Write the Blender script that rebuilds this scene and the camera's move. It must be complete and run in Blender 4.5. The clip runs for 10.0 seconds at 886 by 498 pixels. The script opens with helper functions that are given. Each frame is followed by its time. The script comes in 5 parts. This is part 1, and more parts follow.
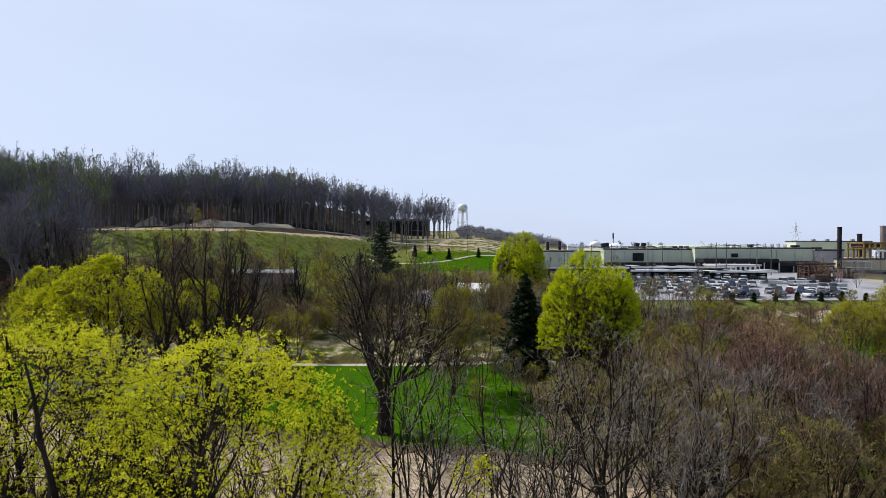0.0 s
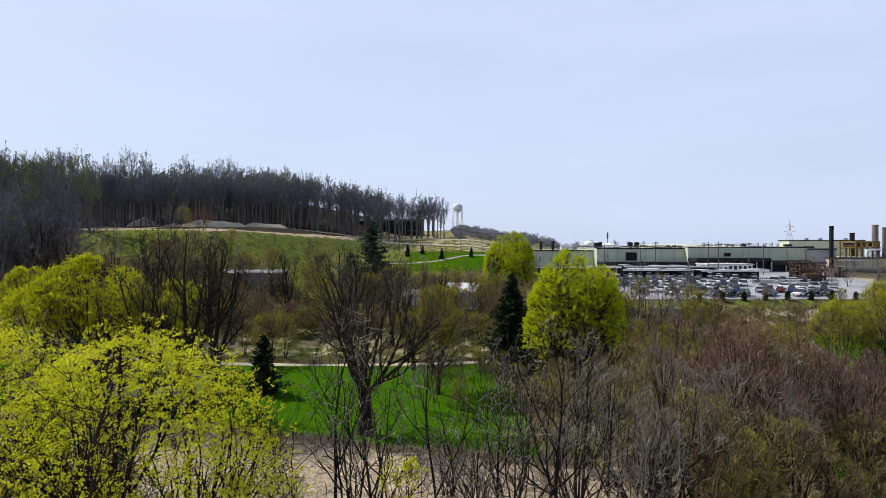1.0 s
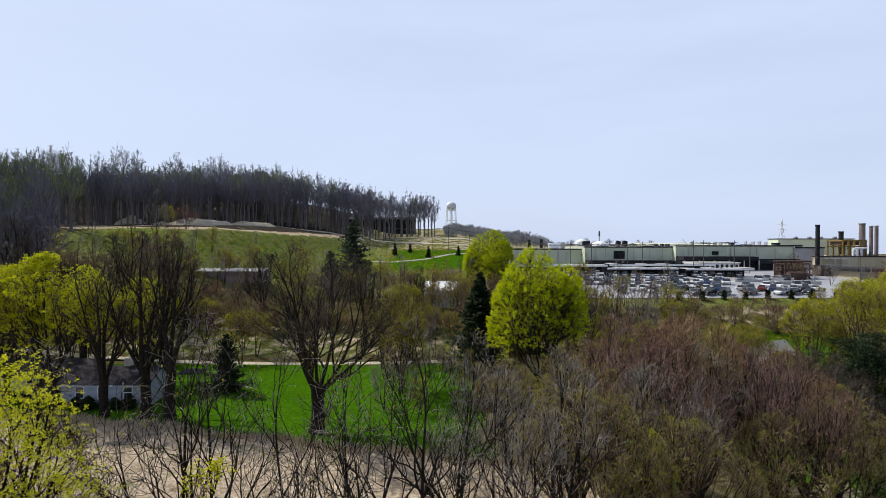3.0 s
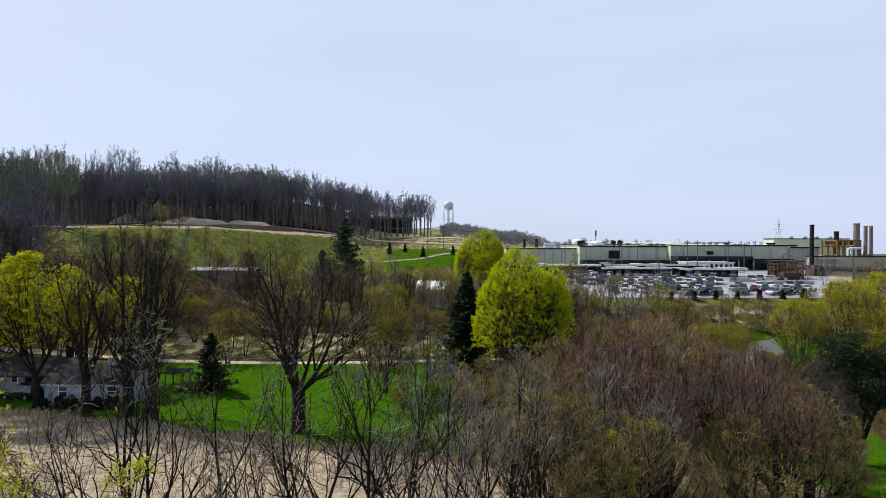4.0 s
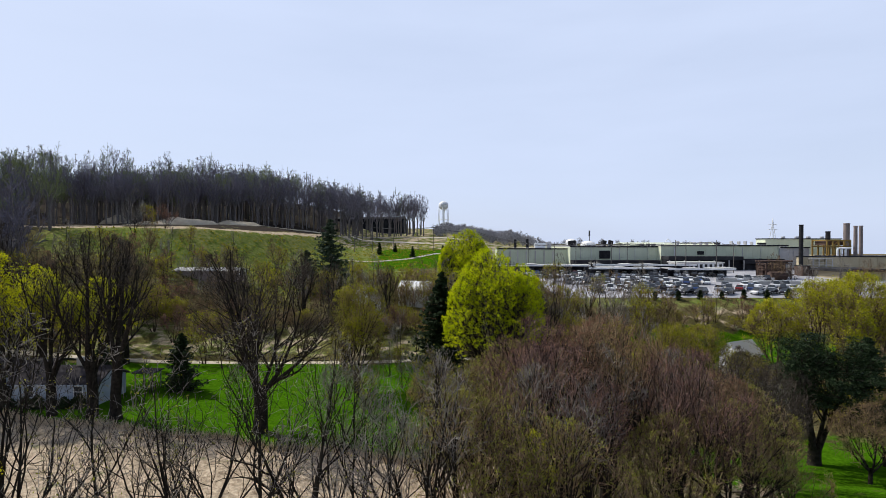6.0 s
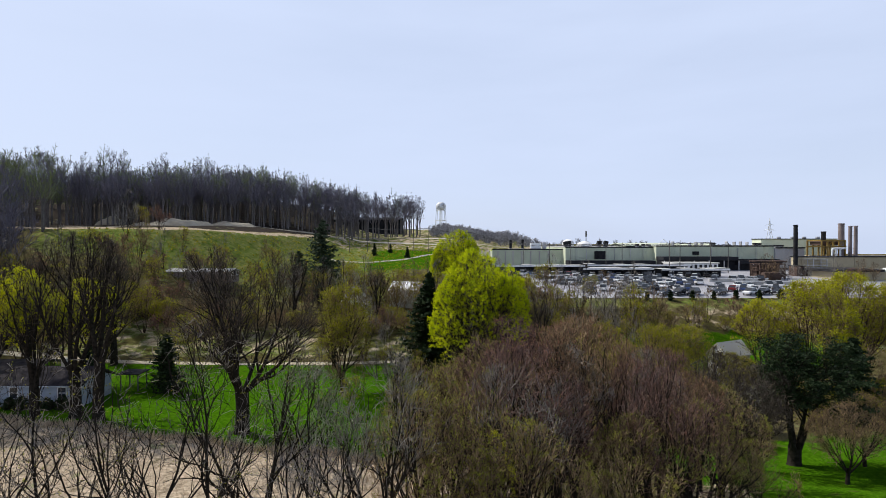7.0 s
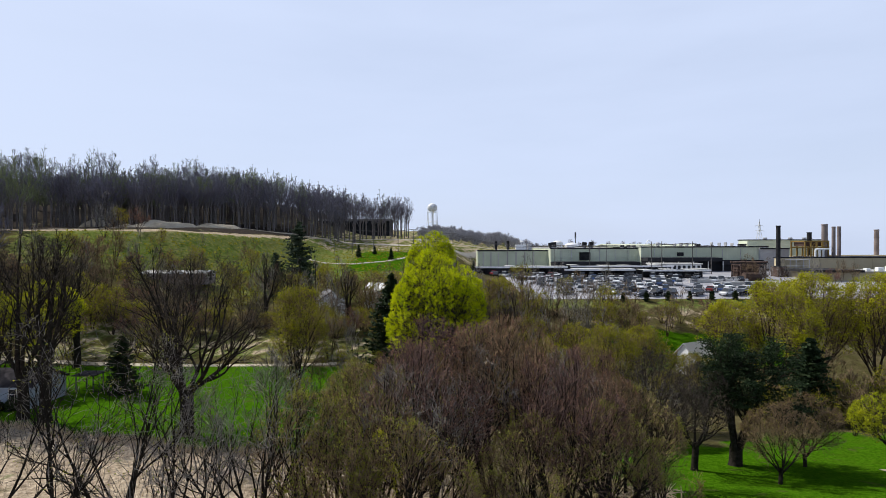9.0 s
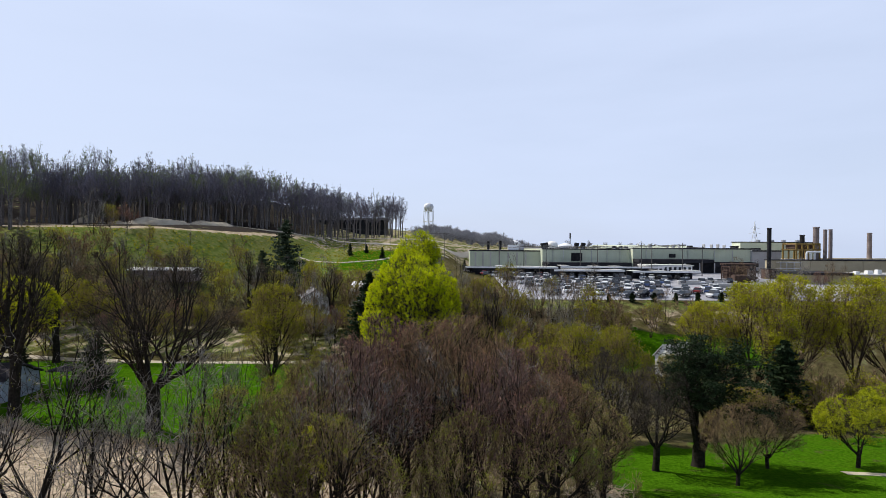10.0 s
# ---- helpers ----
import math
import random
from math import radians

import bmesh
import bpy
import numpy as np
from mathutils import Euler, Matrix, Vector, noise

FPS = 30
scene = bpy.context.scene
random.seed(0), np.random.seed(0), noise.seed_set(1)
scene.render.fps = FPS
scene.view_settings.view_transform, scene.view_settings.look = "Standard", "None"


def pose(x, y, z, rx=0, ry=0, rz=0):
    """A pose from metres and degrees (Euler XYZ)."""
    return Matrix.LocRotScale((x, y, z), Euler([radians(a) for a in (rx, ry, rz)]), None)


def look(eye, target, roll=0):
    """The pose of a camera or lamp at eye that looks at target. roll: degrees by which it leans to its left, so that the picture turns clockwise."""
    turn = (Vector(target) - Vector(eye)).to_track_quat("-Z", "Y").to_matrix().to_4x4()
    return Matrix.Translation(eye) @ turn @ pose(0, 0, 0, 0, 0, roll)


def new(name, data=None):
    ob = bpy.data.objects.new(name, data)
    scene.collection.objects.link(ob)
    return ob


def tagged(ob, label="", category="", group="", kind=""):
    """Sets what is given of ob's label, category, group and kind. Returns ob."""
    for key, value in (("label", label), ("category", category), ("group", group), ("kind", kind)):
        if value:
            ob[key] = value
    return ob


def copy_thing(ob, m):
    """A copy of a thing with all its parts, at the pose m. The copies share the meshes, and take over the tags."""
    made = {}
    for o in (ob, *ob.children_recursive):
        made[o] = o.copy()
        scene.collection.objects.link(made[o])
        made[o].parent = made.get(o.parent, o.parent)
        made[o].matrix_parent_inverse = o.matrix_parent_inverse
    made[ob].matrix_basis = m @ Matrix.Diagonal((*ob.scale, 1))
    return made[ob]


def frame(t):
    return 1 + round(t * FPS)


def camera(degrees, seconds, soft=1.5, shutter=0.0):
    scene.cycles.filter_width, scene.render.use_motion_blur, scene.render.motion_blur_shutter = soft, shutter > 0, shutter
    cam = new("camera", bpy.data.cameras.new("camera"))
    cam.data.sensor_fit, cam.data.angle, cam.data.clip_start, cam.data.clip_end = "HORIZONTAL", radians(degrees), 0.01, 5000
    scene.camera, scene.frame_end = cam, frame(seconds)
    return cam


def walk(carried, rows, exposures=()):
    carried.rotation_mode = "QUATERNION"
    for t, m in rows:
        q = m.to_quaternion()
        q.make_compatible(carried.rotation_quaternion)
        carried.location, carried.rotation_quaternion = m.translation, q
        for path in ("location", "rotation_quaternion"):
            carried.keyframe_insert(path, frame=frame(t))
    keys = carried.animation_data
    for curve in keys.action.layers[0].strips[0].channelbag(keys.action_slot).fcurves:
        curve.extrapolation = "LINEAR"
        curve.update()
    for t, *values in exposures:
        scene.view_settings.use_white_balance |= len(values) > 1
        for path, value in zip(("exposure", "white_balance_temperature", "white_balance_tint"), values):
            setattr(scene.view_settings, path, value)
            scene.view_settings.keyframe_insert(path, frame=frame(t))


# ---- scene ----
cam = camera(78.9, 10.0, 0.6)
PATH = [
    (0, (0.377, -0.381, 18.557), (0.369, 1.619, 18.543), 0.1),
    (0.5, (1.089, -0.159, 18.528), (1.087, 1.84, 18.513), 0.1),
    (1, (2.115, -0.056, 18.466), (2.116, 1.944, 18.452), -0.0),
    (1.5, (3.339, -0.151, 18.437), (3.34, 1.848, 18.421), 0.0),
    (2, (4.607, -0.015, 18.523), (4.608, 1.985, 18.505), 0.0),
    (2.5, (5.857, -0.016, 18.52), (5.857, 1.983, 18.501), -0.0),
    (4, (8.873, -0.073, 18.57), (8.873, 1.926, 18.547), 0.1),
    (4.5, (9.924, -0.028, 18.554), (9.922, 1.972, 18.531), 0.1),
    (5, (10.88, -0.039, 18.563), (10.878, 1.961, 18.54), 0.1),
    (5.5, (11.872, -0.032, 18.56), (11.87, 1.968, 18.537), 0.1),
    (7, (14.741, -0.092, 18.579), (14.738, 1.908, 18.559), 0.0),
    (7.5, (15.889, -0.073, 18.564), (15.886, 1.927, 18.545), -0.0),
    (8, (17.159, -0.056, 18.532), (17.157, 1.944, 18.515), -0.0),
    (8.5, (18.652, -0.065, 18.505), (18.65, 1.935, 18.489), -0.1),
    (9, (20.349, -0.099, 18.485), (20.348, 1.901, 18.471), -0.1),
    (9.5, (22.296, -0.171, 18.472), (22.296, 1.829, 18.459), 0.0),
    (10, (23.779, -0.183, 18.408), (23.775, 1.817, 18.393), 0.4),
]
walk(cam, [(t, look(eye, target, roll)) for t, eye, target, roll in PATH])

# ---- light ----
SUN = Vector((-0.80, 0.46, 1.0)).normalized()
world = bpy.data.worlds.new("sky")
scene.world = world
world.use_nodes = True
wn, wl = world.node_tree.nodes, world.node_tree.links
sky = wn.new("ShaderNodeTexSky")
sky.sky_type, sky.sun_disc = "NISHITA", False
sky.sun_elevation, sky.sun_rotation = math.asin(SUN.z), math.atan2(SUN.x, SUN.y)
sky.dust_density, sky.air_density = 1.5, 1.0
# a thin, even veil of high cloud over the blue, a little streaked
veil = wn.new("ShaderNodeTexNoise")
veil.inputs["Scale"].default_value, veil.inputs["Detail"].default_value = 2.2, 5.0
streak = wn.new("ShaderNodeMapping")
streak.inputs["Scale"].default_value = (1.0, 1.0, 5.0)
place = wn.new("ShaderNodeTexCoord")
thick = wn.new("ShaderNodeMapRange")
thick.inputs["From Min"].default_value, thick.inputs["From Max"].default_value = 0.3, 0.75
thick.inputs["To Min"].default_value, thick.inputs["To Max"].default_value = 0.80, 0.94
cloud = wn.new("ShaderNodeMix")
cloud.data_type = "RGBA"
cloud.inputs[7].default_value = (6.80, 7.82, 10.2, 1)
wl.new(place.outputs["Generated"], streak.inputs[0])
wl.new(streak.outputs[0], veil.inputs["Vector"])
wl.new(veil.outputs[0], thick.inputs[0])
# haze thins towards the zenith, added above the view to dim fill light
split, high, thinning = wn.new("ShaderNodeSeparateXYZ"), wn.new("ShaderNodeMapRange"), wn.new("ShaderNodeMath")
wl.new(place.outputs["Generated"], split.inputs[0])
wl.new(split.outputs[2], high.inputs[0])
high.interpolation_type = "SMOOTHSTEP"
high.inputs[1].default_value, high.inputs[2].default_value = 0.44, 0.62
high.inputs[3].default_value, high.inputs[4].default_value = 1.0, 0.04
thinning.operation = "MULTIPLY"
wl.new(thick.outputs[0], thinning.inputs[0])
wl.new(high.outputs[0], thinning.inputs[1])
wl.new(thinning.outputs[0], cloud.inputs[0])
wl.new(sky.outputs[0], cloud.inputs[6])
wl.new(cloud.outputs[2], wn["Background"].inputs[0])
wn["Background"].inputs[1].default_value = 0.1
sun = new("sun", bpy.data.lights.new("sun", "SUN"))
sun.data.energy, sun.data.angle, sun.data.color = 5.0, radians(0.6), (1.0, 0.95, 0.86)
sun.matrix_world = look(SUN * 400, (0, 0, 0))

# ---- materials ----


def surface(name, a, b, scale=4.0, rough=0.8, metal=0.0, bump=0.0, fine=40.0, spread=0.12, translucent=0.0, spec=0.3, island=False):
    """Two colours mixed by coarse noise, fine grain over it, and a little difference from thing to thing or leaf to leaf."""
    m = bpy.data.materials.new(name)
    m.use_nodes = True
    n, l = m.node_tree.nodes, m.node_tree.links
    bsdf = n["Principled BSDF"]
    geo, info = n.new("ShaderNodeNewGeometry"), n.new("ShaderNodeObjectInfo")
    big, small = n.new("ShaderNodeTexNoise"), n.new("ShaderNodeTexNoise")
    big.inputs["Scale"].default_value, big.inputs["Detail"].default_value = scale, 4
    small.inputs["Scale"].default_value, small.inputs["Detail"].default_value = fine, 2
    for t in (big, small):
        l.new(geo.outputs["Position"], t.inputs["Vector"])
    stretch = n.new("ShaderNodeMapRange")
    stretch.inputs[1].default_value, stretch.inputs[2].default_value = 0.32, 0.68
    l.new(big.outputs[0], stretch.inputs[0])
    mix = n.new("ShaderNodeMix")
    mix.data_type = "RGBA"
    mix.inputs[6].default_value, mix.inputs[7].default_value = (*a, 1), (*b, 1)
    l.new(stretch.outputs[0], mix.inputs[0])
    vary = n.new("ShaderNodeMath")
    vary.operation = "ADD"
    l.new(geo.outputs["Random Per Island"] if island else info.outputs["Random"], vary.inputs[0])
    l.new(small.outputs[0], vary.inputs[1])
    value = n.new("ShaderNodeMapRange")
    value.inputs[1].default_value, value.inputs[2].default_value = 0.2, 1.8
    value.inputs[3].default_value, value.inputs[4].default_value = 1 - 2 * spread, 1 + 2 * spread
    l.new(vary.outputs[0], value.inputs[0])
    hue = n.new("ShaderNodeHueSaturation")
    l.new(mix.outputs[2], hue.inputs["Color"])
    l.new(value.outputs[0], hue.inputs["Value"])
    l.new(hue.outputs[0], bsdf.inputs["Base Color"])
    bsdf.inputs["Roughness"].default_value, bsdf.inputs["Metallic"].default_value = rough, metal
    bsdf.inputs["Specular IOR Level"].default_value = spec
    if bump:
        bp = n.new("ShaderNodeBump")
        bp.inputs["Strength"].default_value, bp.inputs["Distance"].default_value = bump, 0.05
        l.new(small.outputs[0], bp.inputs["Height"])
        l.new(bp.outputs[0], bsdf.inputs["Normal"])
    if translucent:
        tr, both = n.new("ShaderNodeBsdfTranslucent"), n.new("ShaderNodeMixShader")
        l.new(hue.outputs[0], tr.inputs[0])
        both.inputs[0].default_value = translucent
        l.new(bsdf.outputs[0], both.inputs[1])
        l.new(tr.outputs[0], both.inputs[2])
        l.new(both.outputs[0], n["Material Output"].inputs[0])
    return m


def leafy(name, a, b, translucent=0.45, spread=0.2):
    return surface(name, a, b, scale=0.9, rough=0.6, fine=6.0, spread=spread, translucent=translucent, spec=0.05, island=True)


M = {
    "bark": surface("dark bark", (0.013, 0.011, 0.009), (0.034, 0.029, 0.024), 3.0, 0.95, bump=0.6, fine=30, spec=0.04),
    "bark_brown": surface("brown bark", (0.030, 0.021, 0.015), (0.060, 0.044, 0.032), 3.0, 0.95, bump=0.5, fine=30, spec=0.04),
    "bark_grey": surface("grey bark", (0.095, 0.085, 0.085), (0.19, 0.175, 0.17), 2.5, 0.95, bump=0.5, fine=30, spec=0.04),
    "twig_grey": surface("grey twigs", (0.145, 0.13, 0.116), (0.3, 0.272, 0.243), 0.7, 0.9, spread=0.25, island=True, spec=0.04),
    "twig_ash": surface("dark ash-grey twigs", (0.112, 0.101, 0.091), (0.275, 0.25, 0.225), 1.2, 0.9, spread=0.3, island=True, spec=0.04),
    "twig_brown": surface("brown twigs", (0.1397, 0.0973, 0.057), (0.2587, 0.1842, 0.1118), 0.6, 0.9, spread=0.25, island=True, spec=0.04),
    "twig_dark": surface("dark grey-brown twigs", (0.048, 0.039, 0.031), (0.095, 0.079, 0.064), 0.6, 0.9, spread=0.25, island=True, spec=0.04),
    "twig_red": surface("reddish budding twigs", (0.1037, 0.0646, 0.0553), (0.1997, 0.1292, 0.1105), 0.5, 0.9, spread=0.25, island=True, spec=0.04),
    # bluish cast: haze in front of the hill put into the twig colour
    "twig_wood_haze": surface("woodland twigs", (0.104, 0.099, 0.130), (0.188, 0.180, 0.215), 0.05, 0.95, spread=0.25, island=True, spec=0.04),
    "wood_green": surface("woodland twigs in bud", (0.12, 0.145, 0.070), (0.22, 0.25, 0.12), 0.05, 0.95, spread=0.25, island=True, spec=0.04),
    # haze over the far tree line is put into this pale colour
    "hazy_twig": surface("distant twigs paled for haze", (0.2, 0.2, 0.225), (0.31, 0.31, 0.335), 0.05, 0.95, spread=0.2, island=True, spec=0.04),
    "lime": leafy("lime spring leaves", (0.33, 0.42, 0.006), (0.62, 0.66, 0.01), 0.5, 0.13),
    "yellow": leafy("yellow-green spring leaves", (0.42, 0.45, 0.012), (0.66, 0.66, 0.035), 0.46),
    "yellow_dim": leafy("deeper yellow-green leaves", (0.31, 0.34, 0.005), (0.53, 0.54, 0.014), 0.44, 0.15),
    "spring": leafy("mid-green spring leaves", (0.26, 0.30, 0.010), (0.46, 0.48, 0.022)),
    "olive": leafy("olive spring leaves", (0.253, 0.264, 0.0088), (0.462, 0.451, 0.0242)),
    "olive_dull": leafy("sparse olive leaves", (0.161, 0.1667, 0.0115), (0.322, 0.3047, 0.0287)),
    "bud": leafy("small green buds", (0.17, 0.19, 0.025), (0.31, 0.31, 0.05)),
    "redbud": leafy("reddish buds", (0.20, 0.09, 0.06), (0.30, 0.17, 0.11), 0.3),
    "needle": leafy("dark needles", (0.012, 0.023, 0.011), (0.032, 0.05, 0.022), 0.15),
    "needle_blue": leafy("grey-green needles", (0.035, 0.055, 0.035), (0.07, 0.095, 0.06), 0.15),
    "cedar": leafy("clipped evergreen", (0.015, 0.028, 0.014), (0.035, 0.05, 0.02), 0.1),
    "straw": surface("dry stalks", (0.36, 0.27, 0.18), (0.55, 0.45, 0.33), 0.8, 0.9, spread=0.25, island=True, spec=0.04),
    "asphalt": surface("worn asphalt", (0.24, 0.24, 0.265), (0.34, 0.34, 0.365), 0.12, 0.55, fine=3.0, spec=0.5),
    "gravel": surface("pale gravel", (0.36, 0.33, 0.28), (0.50, 0.46, 0.40), 0.25, 0.9, fine=4.0, bump=0.3),
    "concrete": surface("concrete", (0.38, 0.37, 0.35), (0.5, 0.49, 0.47), 0.4, 0.85, fine=6.0),
    "sand": surface("bare sand", (0.33, 0.285, 0.215), (0.5, 0.445, 0.35), 0.3, 0.95, fine=3.0, bump=0.4),
    "siding_green": surface("pale green metal siding", (0.5, 0.545, 0.415), (0.585, 0.63, 0.49), 0.15, 0.6, fine=2.0, spread=0.05),
    "siding_tan": surface("tan block wall", (0.36, 0.31, 0.21), (0.44, 0.385, 0.27), 0.2, 0.85, fine=2.0, spread=0.06),
    "siding_grey": surface("grey metal siding", (0.30, 0.31, 0.34), (0.40, 0.41, 0.43), 0.15, 0.6, fine=2.0, spread=0.05),
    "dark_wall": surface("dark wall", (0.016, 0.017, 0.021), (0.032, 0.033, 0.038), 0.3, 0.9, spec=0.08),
    "white": surface("white paint", (0.70, 0.71, 0.72), (0.80, 0.80, 0.80), 0.8, 0.5, fine=5.0, spread=0.04),
    "house_wall": surface("pale blue-grey clapboard", (0.29, 0.34, 0.41), (0.36, 0.41, 0.48), 0.8, 0.7, fine=5.0, spread=0.04),
    "shingle": surface("grey shingles", (0.13, 0.13, 0.145), (0.20, 0.20, 0.215), 1.2, 0.9, fine=8.0, bump=0.4),
    "dark_shingle": surface("dark brown-grey shingles", (0.028, 0.026, 0.031), (0.056, 0.051, 0.058), 1.2, 0.95, fine=8.0, bump=0.4, spec=0.06),
    "roofing": surface("flat roof membrane", (0.34, 0.34, 0.33), (0.46, 0.46, 0.45), 0.1, 0.8),
    "black": surface("black coated steel", (0.012, 0.012, 0.014), (0.03, 0.03, 0.032), 0.8, 0.8, spec=0.1),
    "rust": surface("brown weathered steel", (0.15, 0.122, 0.118), (0.23, 0.19, 0.18), 0.4, 0.7),
    "rust_dark": surface("rusty steel frame", (0.048, 0.03, 0.024), (0.095, 0.06, 0.047), 0.5, 0.8),
    "yellow_steel": surface("yellow-ochre painted steel", (0.176, 0.112, 0.024), (0.256, 0.168, 0.04), 0.6, 0.5),
    "steel": surface("galvanised steel", (0.36, 0.37, 0.39), (0.5, 0.5, 0.52), 0.8, 0.4, metal=0.6),
    "hazy_steel": surface("pale painted steel", (0.70, 0.72, 0.75), (0.80, 0.82, 0.84), 0.2, 0.6),
    "pole": surface("weathered pole wood", (0.09, 0.085, 0.08), (0.15, 0.14, 0.13), 2.0, 0.9),
    "wire": surface("cable", (0.06, 0.06, 0.065), (0.10, 0.10, 0.105), 1.0, 0.6),
    "glass": surface("dark glazing", (0.02, 0.025, 0.03), (0.04, 0.045, 0.05), 0.5, 0.08, spec=0.7),
    "tyre": surface("rubber", (0.012, 0.012, 0.012), (0.025, 0.025, 0.025), 2.0, 0.9),
}


def car_paint(name, c):
    return surface(name, c, tuple(min(0.9, v * 1.12) for v in c), 0.5, 0.22, spec=0.6, spread=0.03)


# ---- helpers for meshes ----
RNG = np.random.default_rng(7)


def mesh_of(name, pieces, mats):
    """One mesh from (verts, quads, material number) pieces."""
    total, faces, index = [], [], []
    at = 0
    for v, q, k in pieces:
        total.append(np.asarray(v, float).reshape(-1, 3))
        q = np.asarray(q, np.int64).reshape(-1, 4)
        faces.append(q + at)
        index.append(np.full(len(q), k))
        at += len(total[-1])
    v, q, k = np.concatenate(total), np.concatenate(faces), np.concatenate(index)
    me = bpy.data.meshes.new(name)
    me.vertices.add(len(v))
    me.vertices.foreach_set("co", v.astype(np.float32).ravel())
    me.loops.add(len(q) * 4)
    me.loops.foreach_set("vertex_index", q.astype(np.int32).ravel())
    me.polygons.add(len(q))
    me.polygons.foreach_set("loop_start", np.arange(0, len(q) * 4, 4, dtype=np.int32))
    me.polygons.foreach_set("material_index", k.astype(np.int32))
    me.polygons.foreach_set("use_smooth", np.zeros(len(q), bool))
    for m in mats:
        me.materials.append(M[m])
    me.update(calc_edges=True)
    return me


def part(name, me, parent, label=""):
    ob = new(name, me)
    ob.parent = parent
    return tagged(ob, label)


def thing(name, label, category, group="", at=None):
    ob = new(name)
    ob.empty_display_size = 0.5
    if at is not None:
        ob.matrix_basis = at
    return tagged(ob, label, category, group)


def box(x0, y0, z0, x1, y1, z1, bevel=0.0):
    """A bevelled box as (verts, quads) with outward faces; bevel narrows the top and bottom rims."""
    if not bevel:
        v = [(x, y, z) for z in (z0, z1) for x, y in ((x0, y0), (x1, y0), (x1, y1), (x0, y1))]
        return v, [(3, 2, 1, 0), (4, 5, 6, 7), (0, 1, 5, 4), (1, 2, 6, 5), (2, 3, 7, 6), (3, 0, 4, 7)]
    b, v, q = bevel, [], []
    for z, i in ((z0, b), (z0 + b, 0), (z1 - b, 0), (z1, b)):
        v += [(x0 + i, y0 + i, z), (x1 - i, y0 + i, z), (x1 - i, y1 - i, z), (x0 + i, y1 - i, z)]
    for s in range(3):
        q += [(4 * s + k, 4 * s + (k + 1) % 4, 4 * s + 4 + (k + 1) % 4, 4 * s + 4 + k) for k in range(4)]
    return v, q + [(3, 2, 1, 0), (12, 13, 14, 15)]


def boxes(name, rows, mat, bevel=0.0):
    return mesh_of(name, [(*box(*r, bevel), 0) for r in rows], [mat])


def unit(v):
    return v / np.maximum(np.linalg.norm(v, axis=-1, keepdims=True), 1e-9)


def tubes(pts, rad, k):
    """Tubes with k sides along N strands of P points."""
    n, p, _ = pts.shape
    t = unit(np.gradient(pts, axis=1))
    if k == 2:
        u = rad[..., None] * unit(np.cross(t, RNG.normal(size=(n, 1, 3)) * np.ones((1, p, 1))))
        i = np.arange(n * p * 2).reshape(n, p, 2)
        q = np.stack([i[:, :-1, 0], i[:, :-1, 1], i[:, 1:, 1], i[:, 1:, 0]], -1)
        return np.stack([pts - u, pts + u], 2).reshape(-1, 3), q.reshape(-1, 4)
    ref = np.where(np.abs(t[:, :1, 2:3]) < 0.8, np.array([0, 0, 1.0]), np.array([1.0, 0, 0]))
    u = unit(np.cross(t, np.broadcast_to(ref, t.shape)))
    w = np.cross(t, u)
    a = np.arange(k) * 2 * np.pi / k
    v = pts[:, :, None] + rad[:, :, None, None] * (np.cos(a)[:, None] * u[:, :, None] + np.sin(a)[:, None] * w[:, :, None])
    i = np.arange(n * p * k).reshape(n, p, k)
    q = np.stack([i[:, :-1], np.roll(i, -1, 2)[:, :-1], np.roll(i, -1, 2)[:, 1:], i[:, 1:]], -1)
    return v.reshape(-1, 3), q.reshape(-1, 4)


def rod(points, r0, r1=None, k=8):
    pts = np.array([points], float)
    rad = np.linspace(r0, r0 if r1 is None else r1, pts.shape[1])[None]
    v, q = tubes(pts, rad, k)
    n = pts.shape[1]
    if k == 8:
        caps = [(0, 3, 2, 1), (0, 5, 4, 3), (0, 7, 6, 5)], [(0, 1, 2, 3), (0, 3, 4, 5), (0, 5, 6, 7)]
        q = np.concatenate([q, np.array(caps[0]), np.array(caps[1]) + (n - 1) * k])
    return v, q


def leaves(rng, c, size, long=1.5, flat=0.0):
    """A leaf-shaped quad at each centre, at a random turn; flat presses them level."""
    n = len(c)
    a = rng.normal(size=(n, 3))
    a[:, 2] *= 1 - flat
    a = unit(a)
    b = rng.normal(size=(n, 3))
    b[:, 2] *= 1 - flat
    b = unit(np.cross(a, unit(b))) if not flat else unit(b - (a * b).sum(1, keepdims=True) * a)
    s = size * rng.uniform(0.6, 1.3, (n, 1))
    v = np.stack([c - a * s * long, c - b * s, c + a * s * long, c + b * s], 1)
    return v.reshape(-1, 3), np.arange(4 * n).reshape(n, 4)


# ---- the lie of the land ----


def ease(a, b, v):
    t = np.clip((v - a) / (b - a), 0, 1)
    return t * t * (3 - 2 * t)


def rolling(x, y, s, seed):
    return np.sin(x / s + seed) * np.cos(y / s * 1.3 + 2 * seed) + 0.5 * np.sin((x + y) / s * 2.1 + 3 * seed)


